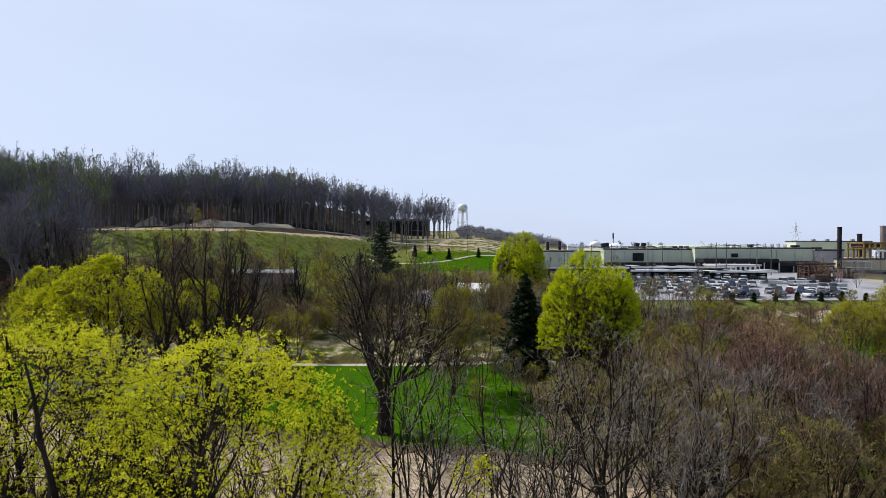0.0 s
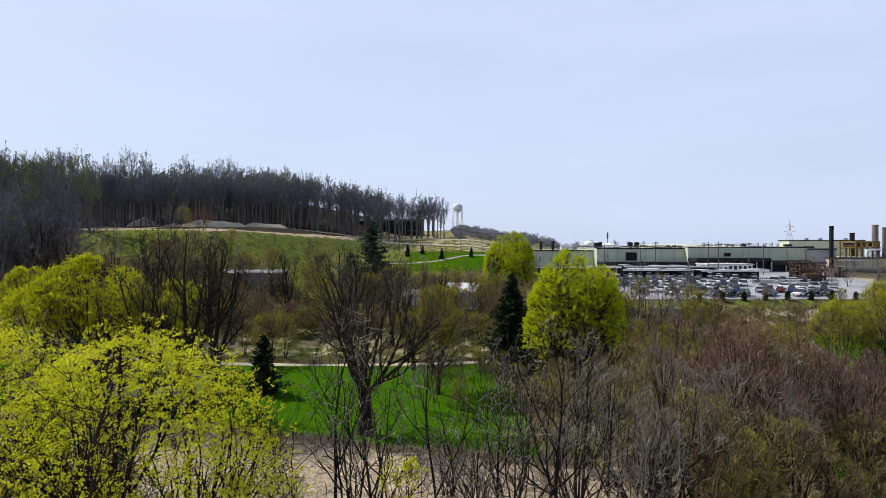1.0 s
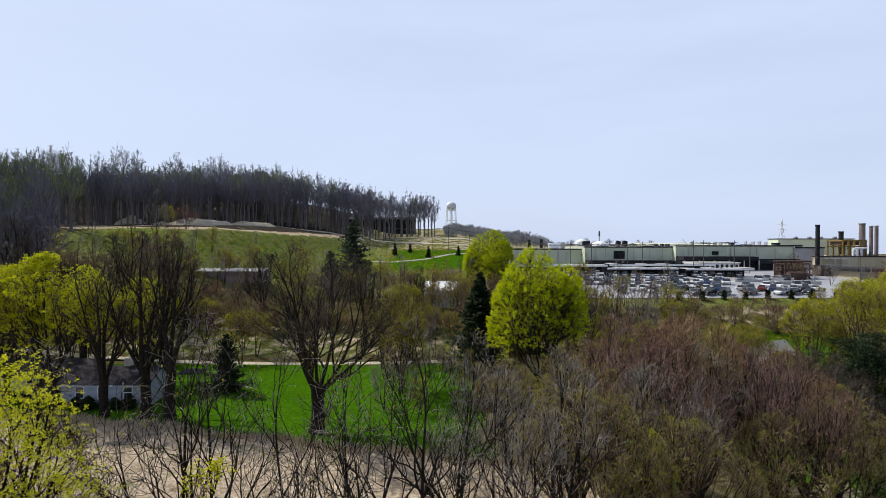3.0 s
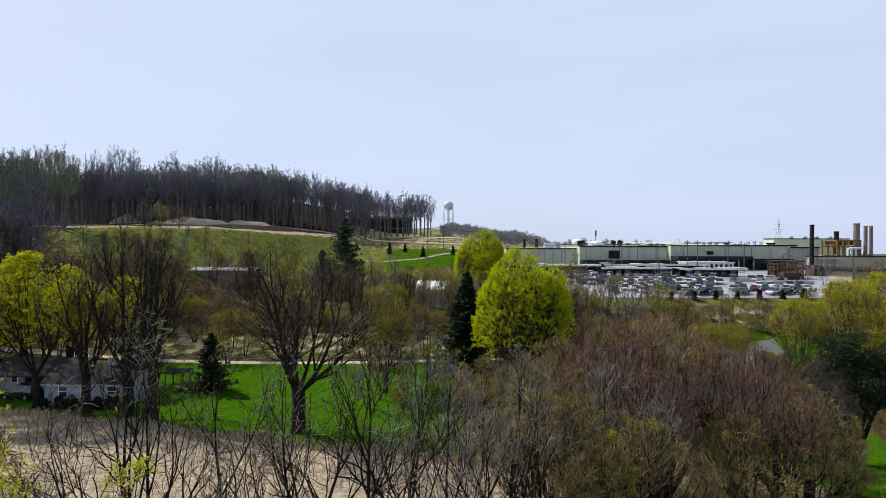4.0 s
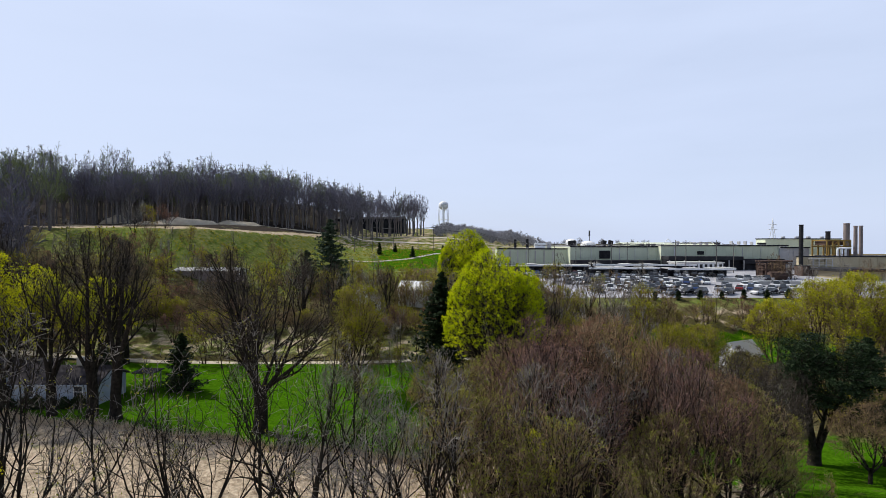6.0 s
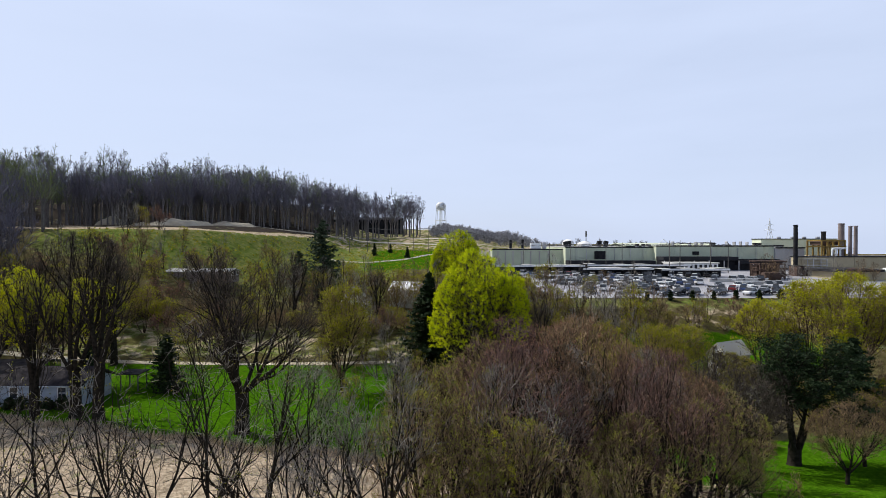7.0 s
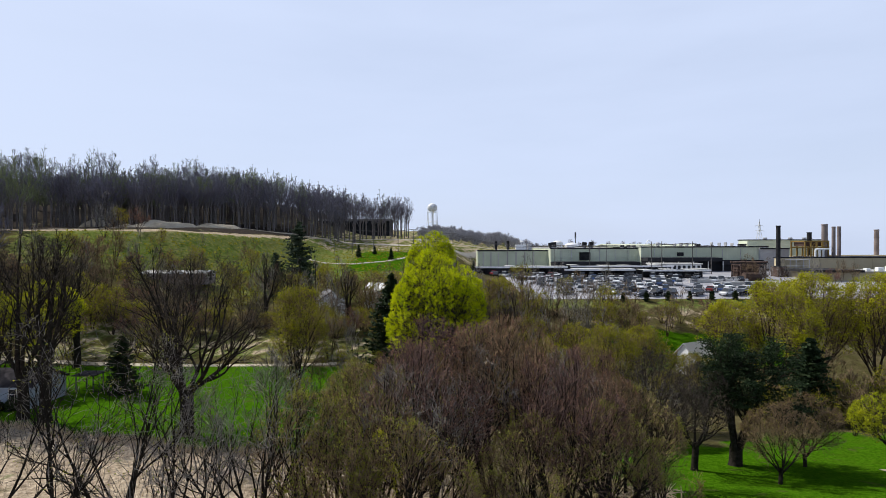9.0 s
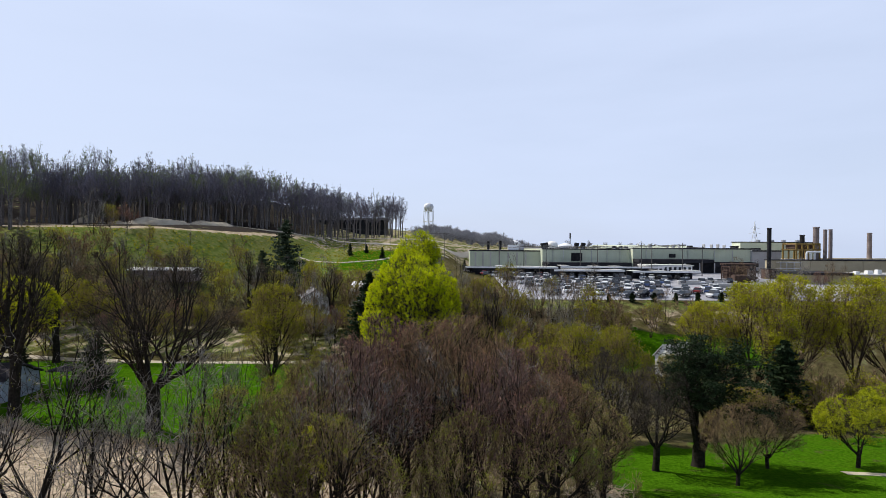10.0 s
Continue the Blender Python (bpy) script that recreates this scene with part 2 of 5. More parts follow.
def land(x, y):
    """Height of the ground: yard and field, wooded hill on one side, dip and works plateau on the other."""
    x, y = np.asarray(x, float), np.asarray(y, float)
    k = 0.15 + 0.25 * ease(-20, -70, x)
    crest = 85 + 23.5 / k
    hill = -1 + k * np.clip(y - 85, 0, None)
    hill = np.where(y < crest, hill, 22.5 + 0.05 * (y - crest))
    hill -= 5.0 * ease(12, 50, x) * ease(150, 220, y)
    hill -= 1.7 * ease(-75, -30, x) * ease(110, 200, y)
    hill += 0.27 * np.clip(y - 222, 0, 80) * ease(0, -170, x)
    yard = -0.3 - 0.5 * ease(-25, 0, x) * ease(30, 60, y) - 0.2 * ease(60, 85, y)
    left = np.where(y < 85, yard, hill)
    right = np.interp(y, [30, 40, 45, 54, 72, 98, 108, 122, 128, 133, 168, 205, 240, 300, 400],
                      [-0.3, -0.3, -1.6, -3.0, -5.5, -5.5, -2.0, 3.5, 5.3, 6.0, 8.0, 8.6, 9.5, 14, 18])
    w = ease(12, 42, x) * ease(112, 92, y) + ease(22, 38, x) * ease(92, 112, y) * ease(233, 223, y) + ease(58, 66, x) * ease(223, 233, y)
    z = left * (1 - w) + right * w
    far = ease(380, 800, np.hypot(x * 0.8, y))
    z = z * (1 - far) + 14 * far
    z = z - 85 * ease(228, 900, y) * ease(0.42, 0.54, x / np.maximum(y, 1))
    rough = ease(95, 115, y) * (1 - ease(24, 38, x) * ease(122, 130, y)) * (1 - far)
    return z + 0.25 * rough * rolling(x, y, 9.0, 1.3) + 0.05 * rolling(x, y, 5.0, 0.4) * (1 - ease(24, 38, x) * ease(122, 130, y))


def lz(x, y):
    return float(land(x, y))


def stripe(name, label, category, mat, line, width, lift=0.06, thick=0.25):
    """A road or path laid over the ground along a line of (x, y)."""
    p = np.array(line, float)
    d = np.concatenate([[0], np.cumsum(np.hypot(*np.diff(p, axis=0).T))])
    s = np.arange(0, d[-1], 2.0)
    c = np.stack([np.interp(s, d, p[:, 0]), np.interp(s, d, p[:, 1])], 1)
    for _ in range(6):
        c[1:-1] = (c[:-2] + c[1:-1] * 2 + c[2:]) / 4
    t = unit(np.gradient(c, axis=0))
    nrm = np.stack([-t[:, 1], t[:, 0]], 1)
    across = np.linspace(-0.5, 0.5, 5) * width
    g = c[:, None] + nrm[:, None] * across[None, :, None]
    top = np.concatenate([g, land(g[..., 0], g[..., 1])[..., None] + lift], -1)
    rim = top[:, [0, -1]].copy()
    rim[..., 2] -= thick
    v = np.concatenate([rim[:, :1], top, rim[:, 1:]], 1)
    i = np.arange(v.shape[0] * 7).reshape(-1, 7)
    q = np.stack([i[:-1, 1:], i[:-1, :-1], i[1:, :-1], i[1:, 1:]], -1)
    return tagged(new(name, mesh_of(name, [(v.reshape(-1, 3), q.reshape(-1, 4), 0)], [mat])), label, category, kind="structure")


def build_ground():
    def axis(lo, hi, step, edge):
        out = [np.arange(lo, hi + 1e-6, step)]
        far, s = [], step
        while hi < edge:
            s *= 1.22
            hi += s
            far.append(hi)
        near, s, v = [], step, lo
        while v > -edge:
            s *= 1.22
            v -= s
            near.append(v)
        return np.concatenate([near[::-1], out[0], far])
    xs = axis(-200, 180, 2.0, 4200)
    ys = np.concatenate([axis(-20, 30, 5, 4200)[:-1][axis(-20, 30, 5, 4200)[:-1] < 30], np.arange(30, 80, 1.0), axis(80, 330, 2.0, 4200)[axis(80, 330, 2.0, 4200) >= 80]])
    X, Y = np.meshgrid(xs, ys)
    v = np.stack([X, Y, land(X, Y)], -1)
    i = np.arange(X.size).reshape(X.shape)
    q = np.stack([i[:-1, :-1], i[:-1, 1:], i[1:, 1:], i[1:, :-1]], -1)
    me = mesh_of("ground", [(v.reshape(-1, 3), q.reshape(-1, 4), 0)], [])
    me.polygons.foreach_set("use_smooth", np.ones(len(me.polygons), bool))
    edge = FIELD_EDGE(X)
    lawn = np.maximum(ease(edge, edge + 1.0, Y) * ease(88, 84, Y) * ease(14, 8, X), ease(34.5, 37, X) * ease(34, 36, Y) * ease(66, 58, Y - 0.15 * (X - 50)) * (1 - ease(56, 64, Y) * ease(60, 50, X)))
    lawn = np.maximum(lawn, ease(50, 54, X) * ease(96, 84, X) * ease(99, 101, Y) * ease(115, 112, Y))
    lawn = np.maximum(lawn, ease(165, 175, Y) * ease(212, 206, Y) * ease(-14, -8, X) * ease(24, 18, X))
    crest = 85 + 23.5 / (0.15 + 0.25 * ease(-20, -70, X))
    rim = 196 + 32 * ease(-122, -29, X) + 44 * ease(-29, 2, X)
    bare = ease(crest, crest + 3, Y) * ease(crest + 26, crest + 18, Y) * ease(rim + 1, rim - 4, Y) * ease(-22, -32, X) * ease(-124, -116, X)
    field = ease(edge + 0.6, edge - 0.4, Y) * ease(24, 18, X)
    hill = ease(118, 135, Y) * ease(14, -4, X) * ease(np.minimum(rim, crest + 9) + 1, np.minimum(rim, crest + 9) - 3, Y) * ease(-8, 2, X + 0.63 * Y)
    slope = ease(-40, -28, X) * ease(120, 100, X) * ease(206, 212, Y)
    hill, field = np.maximum(hill, 0.8 * slope), np.maximum(field, 0.45 * slope)
    field = np.maximum(field, 0.8 * bare)
    back = ease(88, 90, Y) * ease(108, 104, Y) * ease(14, 8, X) * ease(-60, -50, X)
    field = np.maximum(field, 0.35 * back)
    hill = np.maximum(hill, 0.6 * ease(88, 90, Y) * ease(108, 104, Y) * ease(14, 8, X) * ease(-60, -50, X))
    field = np.maximum(field, 0.32 * ease(110, 114, Y) * ease(124, 121, Y) * ease(60, 70, X) * ease(122, 112, X))
    hill = np.maximum(hill, 0.6 * ease(122, 124, Y) * ease(129, 128, Y) * ease(40, 46, X))
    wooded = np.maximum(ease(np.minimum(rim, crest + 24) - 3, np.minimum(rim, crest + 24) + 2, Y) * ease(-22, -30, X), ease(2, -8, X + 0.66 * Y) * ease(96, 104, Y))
    for key, mask in (("wood", wooded), ("lawn", lawn), ("field", field), ("meadow", hill)):
        me.attributes.new(key, "FLOAT", "POINT").data.foreach_set("value", mask.astype(np.float32).ravel())
    me.materials.append(ground_material())
    return tagged(new("ground", me), "rolling ground of mown lawn, stubble field, brush and meadow", "ground", kind="structure")


def FIELD_EDGE(x):
    """Where the stubble field ends and the lawn begins."""
    return 49.5 - 0.24 * (np.clip(x, -45, 16)) + 0.5 * np.sin(x * 0.5)


def ground_material():
    m = bpy.data.materials.new("ground cover")
    m.use_nodes = True
    n, l = m.node_tree.nodes, m.node_tree.links
    geo = n.new("ShaderNodeNewGeometry")

    def noisy(scale, detail=4):
        t = n.new("ShaderNodeTexNoise")
        t.inputs["Scale"].default_value, t.inputs["Detail"].default_value = scale, detail
        l.new(geo.outputs["Position"], t.inputs["Vector"])
        s = n.new("ShaderNodeMapRange")
        s.inputs[1].default_value, s.inputs[2].default_value = 0.3, 0.7
        l.new(t.outputs[0], s.inputs[0])
        return s.outputs[0]

    def blend(fac, a, b):
        x = n.new("ShaderNodeMix")
        x.data_type = "RGBA"
        l.new(fac, x.inputs[0])
        for socket, c in ((x.inputs[6], a), (x.inputs[7], b)):
            if isinstance(c, tuple):
                socket.default_value = (*c, 1)
            else:
                l.new(c, socket)
        return x.outputs[2]

    def zone(key, wobble):
        a, s, r = n.new("ShaderNodeAttribute"), n.new("ShaderNodeMath"), n.new("ShaderNodeMapRange")
        a.attribute_name = key
        s.operation = "ADD"
        l.new(a.outputs["Fac"], s.inputs[0])
        l.new(wobble, s.inputs[1])
        r.inputs[1].default_value, r.inputs[2].default_value = 0.85, 1.15
        l.new(s.outputs[0], r.inputs[0])
        return r.outputs[0]

    broad, mid, fine, patch = noisy(0.05), noisy(0.35), noisy(3.0, 6), noisy(0.9, 5)
    lawn = blend(broad, blend(patch, blend(fine, (0.017, 0.059, 0.001), (0.039, 0.113, 0.003)), blend(fine, (0.030, 0.092, 0.002), (0.065, 0.151, 0.006))), blend(patch, blend(fine, (0.030, 0.075, 0.003), (0.065, 0.129, 0.008)), blend(fine, (0.023, 0.087, 0.002), (0.055, 0.145, 0.004))))
    stubble = blend(patch, blend(fine, (0.15, 0.118, 0.082), (0.42, 0.345, 0.255)), blend(fine, (0.27, 0.215, 0.155), (0.60, 0.50, 0.38)))
    brush = blend(patch, blend(fine, (0.034, 0.030, 0.014), (0.092, 0.076, 0.038)), blend(mid, (0.064, 0.067, 0.017), (0.155, 0.128, 0.072)))
    meadow = blend(broad, blend(patch, blend(mid, (0.030, 0.072, 0.006), (0.070, 0.125, 0.014)), blend(fine, (0.085, 0.135, 0.018), (0.17, 0.20, 0.05))), blend(patch, blend(mid, (0.045, 0.080, 0.012), (0.10, 0.12, 0.03)), blend(fine, (0.16, 0.145, 0.06), (0.31, 0.265, 0.13))))
    # leaf litter, its colour darkened for the shade under the trees
    shaded_litter = blend(mid, blend(fine, (0.022, 0.019, 0.017), (0.045, 0.038, 0.033)), blend(fine, (0.030, 0.026, 0.024), (0.062, 0.053, 0.047)))
    c = blend(zone("meadow", mid), blend(zone("wood", mid), brush, shaded_litter), meadow)
    c = blend(zone("field", mid), c, stubble)
    c = blend(zone("lawn", mid), c, lawn)
    b = n["Principled BSDF"]
    l.new(c, b.inputs["Base Color"])
    b.inputs["Roughness"].default_value, b.inputs["Specular IOR Level"].default_value = 0.95, 0.0
    bp = n.new("ShaderNodeBump")
    bp.inputs["Strength"].default_value, bp.inputs["Distance"].default_value = 0.7, 0.15
    l.new(fine, bp.inputs["Height"])
    l.new(bp.outputs[0], b.inputs["Normal"])
    return m


build_ground()

# ---- trees ----


def strands(rng, start, way, length, p, up, wob):
    pts = np.empty((len(start), p, 3))
    pts[:, 0], d = start, unit(way)
    step = (length / (p - 1))[:, None]
    for i in range(1, p):
        d = unit(d + rng.normal(size=d.shape) * wob + np.array([0, 0, up]))
        pts[:, i] = pts[:, i - 1] + d * step
    return pts


def shoots(rng, pts, rad, n, lo, hi, wide, narrow):
    """n side shoots on every strand: places, ways, the share along the strand and its radius there."""
    m, p, _ = pts.shape
    t = lo + (hi - lo) * (np.arange(n) + rng.uniform(0, 1, (m, n))) / n
    f = np.clip(t * (p - 1), 0, p - 1.001)
    i = f.astype(int)
    r = np.arange(m)[:, None]
    w = (f - i)[..., None]
    at = pts[r, i] * (1 - w) + pts[r, i + 1] * w
    tan = unit(pts[r, i + 1] - pts[r, i])
    side = unit(np.cross(tan, rng.normal(size=tan.shape)))
    a = np.radians(wide + (narrow - wide) * t + rng.normal(0, 8, t.shape))[..., None]
    way = np.cos(a) * tan + np.sin(a) * side
    here = rad[r, i] * (1 - w[..., 0]) + rad[r, i + 1] * w[..., 0]
    return at.reshape(-1, 3), way.reshape(-1, 3), t.ravel(), here.ravel()


def grow(rng, h, w, r, stems=1, limbs=10, fork=(8, 7, 5), low=0.25, wide=65, narrow=22, limb=0.55, up=0.07, wob=0.07, thin=0.012, lean=0.12, flare=1.5, blade=2, ends=2, bole=0.0, fan=(46, 26)):
    """Trunk, limbs and twigs of a bare tree h high and w wide: a list of (strands, radii, sides)."""
    a = rng.uniform(0, 6.28, stems) if stems > 1 else np.array([0.0])
    lean = lean if stems > 1 else 0.02
    way = np.stack([np.cos(a) * lean, np.sin(a) * lean, np.ones(stems)], 1)
    start = np.stack([np.cos(a), np.sin(a), 0 * a], 1) * (0.12 * (stems > 1) * math.sqrt(stems))
    start[:, 2] = bole
    pts = strands(rng, start, way, (h - bole) * rng.uniform(0.8, 1.0, stems), 10, 0.03 + 0.07 * (bole > 0), wob * 0.6)
    pts[:, 0, 2] -= 0.4
    s = np.linspace(0, 1, 10)
    rad = r / math.sqrt(stems) * (1 - 0.88 * s ** 0.8)[None] * np.ones((stems, 1))
    rad[:, 0] *= flare if not bole else 1.0
    out = [(pts, rad, 7)]
    if bole:
        z = np.linspace(-0.4, bole + 0.3, 10)
        stem = np.stack([0.12 * np.sin(z * 0.7), 0.1 * np.sin(z * 0.5 + 1), z], 1)[None]
        stem[:, -1, :2] = 0
        out.insert(0, (stem, r * np.array([[flare, 1.15, 1.0, 0.97, 0.95, 0.93, 0.92, 0.92, 0.94, 0.9]]), 9))
    for level, n in enumerate((limbs, *fork)):
        lo = low if level == 0 else 0.2
        at, d, t, r0 = shoots(rng, pts, rad, n, lo, 1.0, wide if level == 0 else fan[0], narrow if level == 0 else fan[1])
        if level == 0:
            length = h * limb * (1.08 - 0.62 * t) * rng.uniform(0.65, 1.1, len(t))
        else:
            parent = np.repeat(np.linalg.norm(pts[:, -1] - pts[:, 0], axis=1), n)
            length = parent * (0.62 - 0.34 * t) * rng.uniform(0.6, 1.15, len(t))
        p = ends if level == len(fork) else (5 if blade < 2 else 7, 4, 3, 3)[level]
        pts = strands(rng, at, d, length, p, up * (1.4, 1.0, 0.9, 0.8, 0.6)[level], wob * (1.3, 1.8, 2, 2, 2)[level])
        first = np.maximum(np.minimum(r0 * 0.62, length * 0.022), thin)
        rad = np.maximum(first[:, None] * np.linspace(1, 0.3, p)[None], thin * 0.7)
        out.append((pts, rad, 2 if level >= blade else (5 if blade > 1 else 4, 4, 3, 3, 3)[level]))
    top = max(o[0][..., 2].max() for o in out)
    reach = np.percentile(np.hypot(out[-1][0][:, -1, 0], out[-1][0][:, -1, 1]), 96)
    fit = np.array([w / 2 / reach, w / 2 / reach, h / top])
    return [(p * fit, q, k) for p, q, k in out]


def room(at, way, centre, half, under):
    """How far each ray runs before it leaves the crown's egg."""
    q = np.concatenate([np.full((len(at), 2), half), np.where(at[:, 2:] > centre[2], centre[3], under)], 1)
    p, d = (at - np.array(centre[:3])) / q, way / q
    a, b, c = (d * d).sum(1), (p * d).sum(1), (p * p).sum(1) - 1
    return np.maximum((-b + np.sqrt(np.maximum(b * b - a * c, 0))) / a, 0.0)


def fan(rng, h, w, r, stems=5, bole=0.0, limbs=6, fork=(6, 5, 4), spread=32, low=0.15, wide=42, narrow=20, pull=0.16, wob=0.07, up=0.04, thin=0.012, belly=0.45, caps=(0.5, 0.24, 0.11, 0.06), sink=0.12, stem=(0.82, 0.98), flare=1.4, flat_from=3, points=(12, 9, 6, 4, 2), sides=(6, 5, 4, 3, 3)):
    """A vase-shaped tree: stems fan out of one foot or bole, and every limb and twig goes on up and outwards to the crown's skin."""
    centre, half, under = (0, 0, belly * h, (1 - belly) * h), w / 2, max(belly * h * 1.05, 0.5)
    focus = np.array([0, 0, bole - sink * h])

    def run(start, way, length, p, k):
        pts = np.empty((len(start), p, 3))
        pts[:, 0], d = start, unit(way)
        step = (length / (p - 1))[:, None]
        for i in range(1, p):
            d = unit(d + pull * (k > 0) * unit(pts[:, i - 1] - focus) + rng.normal(size=d.shape) * wob * (0.6, 1.0, 1.6, 2.2, 2.4)[min(4, k)] + np.array([0, 0, up]))
            pts[:, i] = pts[:, i - 1] + d * step
        # shorten what grew out of the egg
        q = np.concatenate([np.full((len(start), p, 2), half), np.where(pts[..., 2:] > centre[2], centre[3], under)], 2)
        away = np.linalg.norm((pts - np.array(centre[:3])) / q, axis=2) > rng.uniform(0.93, 1.07, (len(start), 1))
        away[:, 0] = False
        share = np.where(away.any(1), np.maximum(away.argmax(1) - 0.4, 0.6) / (p - 1), 1.0)
        return start[:, None] + (pts - start[:, None]) * share[:, None, None]

    a = (np.arange(stems) + rng.uniform(-0.3, 0.3, stems)) * 2 * np.pi / max(stems, 1) + rng.uniform(0, 6)
    tilt = np.radians(spread) * np.where(np.arange(stems) == 0, 0.15, rng.uniform(0.45, 1.0, stems))
    way = np.stack([np.cos(a) * np.sin(tilt), np.sin(a) * np.sin(tilt), np.cos(tilt)], 1)
    start = np.stack([np.cos(a), np.sin(a), 0 * a], 1) * (0.5 * r * (stems > 1))
    start[:, 2] = bole - 0.2
    pts = run(start, way, room(start, way, centre, half, under) * rng.uniform(*stem, stems), points[0], 0)
    rad = r * (1.0 if stems == 1 else 0.95 / math.sqrt(stems) ** 0.8) * (1 - 0.88 * np.linspace(0, 1, points[0]) ** 0.75)[None] * rng.uniform(0.75, 1.1, (stems, 1))
    rad = np.maximum(rad, thin)
    out = [(pts, rad, sides[0])]
    z = np.linspace(-0.5, bole + 0.1, 8)
    if bole:
        trunk = np.stack([0.1 * np.sin(z * 0.7), 0.1 * np.sin(z * 0.5 + 1), z], 1)[None]
        trunk[:, -1, :2] = 0
        out.insert(0, (trunk, r * np.array([[flare, 1.12, 1.0, 0.97, 0.95, 0.94, 0.96, 0.92]]), 9))
    else:
        pts[:, 0, 2] -= 0.4
        rad[:, 0] *= flare
    for k, n in enumerate((limbs, *fork)):
        at, d, t, r0 = shoots(rng, pts, rad, n, low if k == 0 else 0.14, 1.0, wide + 3 * k, narrow + 5 * k)
        free = room(at, d, centre, half, under)
        length = np.minimum(free * rng.uniform(0.75, 1.08, len(t)), caps[k] * h * (1.15 - 0.5 * t) * rng.uniform(0.6, 1.2, len(t)))
        length = np.maximum(length, caps[-1] * h * 0.35)
        p = points[k + 1]
        pts = run(at, d, length, p, k + 1)
        first = np.maximum(np.minimum(r0 * 0.72, length * 0.029 + thin * 0.3), thin)
        rad = np.maximum(first[:, None] * np.linspace(1, 0.35, p)[None], thin * 0.75)
        out.append((pts, rad, 2 if k + 1 >= flat_from else sides[k + 1]))
    return out


def sprays(rng, levels, n, per, size, length, loose, long=1.6, droop=0.0, above=0.0):
    """Leaf sprays on the last twigs: per leaves strung along each of n twig ends."""
    tips, base = levels[-1][0][:, -1], levels[-1][0][:, 0]
    keep = np.nonzero(tips[:, 2] > above)[0]
    i = rng.choice(keep, n)
    way = unit(tips[i] - base[i])
    f = rng.uniform(-0.6, 0.7, (n, per, 1))
    c = tips[i][:, None] + way[:, None] * f * length + rng.normal(0, loose, (n, per, 3)) - np.array([0, 0, droop]) * rng.uniform(0, 1, (n, per, 1))
    return leaves(rng, c.reshape(-1, 3), size, long)


def vase(rng, name, label, group, bark, twig, leaf=None, n=0, per=1, size=0.03, length=0.2, loose=0.05, droop=0.0, long=1.6, above=0.0, cut=3, **kw):
    """A fan-shaped tree as a thing: trunk, crown and, in leaf or bud, foliage."""
    g = fan(rng, **kw)
    a, b = wood(g, bark, twig, cut)
    ob = thing(name, label, "tree", group)
    part("trunk", a, ob)
    part("crown", b, ob)
    if leaf:
        part("foliage", mesh_of("foliage", [(*sprays(rng, g, n, per, size, length, loose, long, droop, above), 0)], [leaf]), ob)
    return ob


def wood(levels, bark, twig, cut=3):
    cut += levels[0][2] == 9
    a = mesh_of("trunk", [(*tubes(*g), 0) for g in levels[:cut]], [bark])
    b = mesh_of("twigs", [(*tubes(*g), 0) for g in levels[cut:]], [twig])
    a.polygons.foreach_set("use_smooth", np.ones(len(a.polygons), bool))
    return a, b


def lobed(rng, h, w, low, n, belly=0.75):
    """Clump centres near the skin of a domed crown that is widest at belly, with many small lobes."""
    u, a = rng.uniform(0, 1, n) ** 0.8, rng.uniform(0, 2 * math.pi, n)
    reach = np.sqrt(1 - (1 - np.clip(u / belly, 0, 1)) ** 2) * (1 - 0.45 * ease(belly + 0.05, 1.05, u))
    d = np.stack([np.cos(a) * reach, np.sin(a) * reach, 1 - 2 * u], 1)
    bumps = unit(rng.normal(size=(46, 3)))
    lob = 0.86 + 0.14 * np.max(np.exp(22 * (unit(d) @ bumps.T - 1)), axis=1) + 0.03 * rng.normal(size=n)
    r = reach * lob * rng.uniform(0.18, 1.0, n) ** 0.42
    z = h - (h - low) * u - 0.06 * h * (1 - lob)
    return np.stack([np.cos(a) * r * w / 2, np.sin(a) * r * w / 2, z], 1)


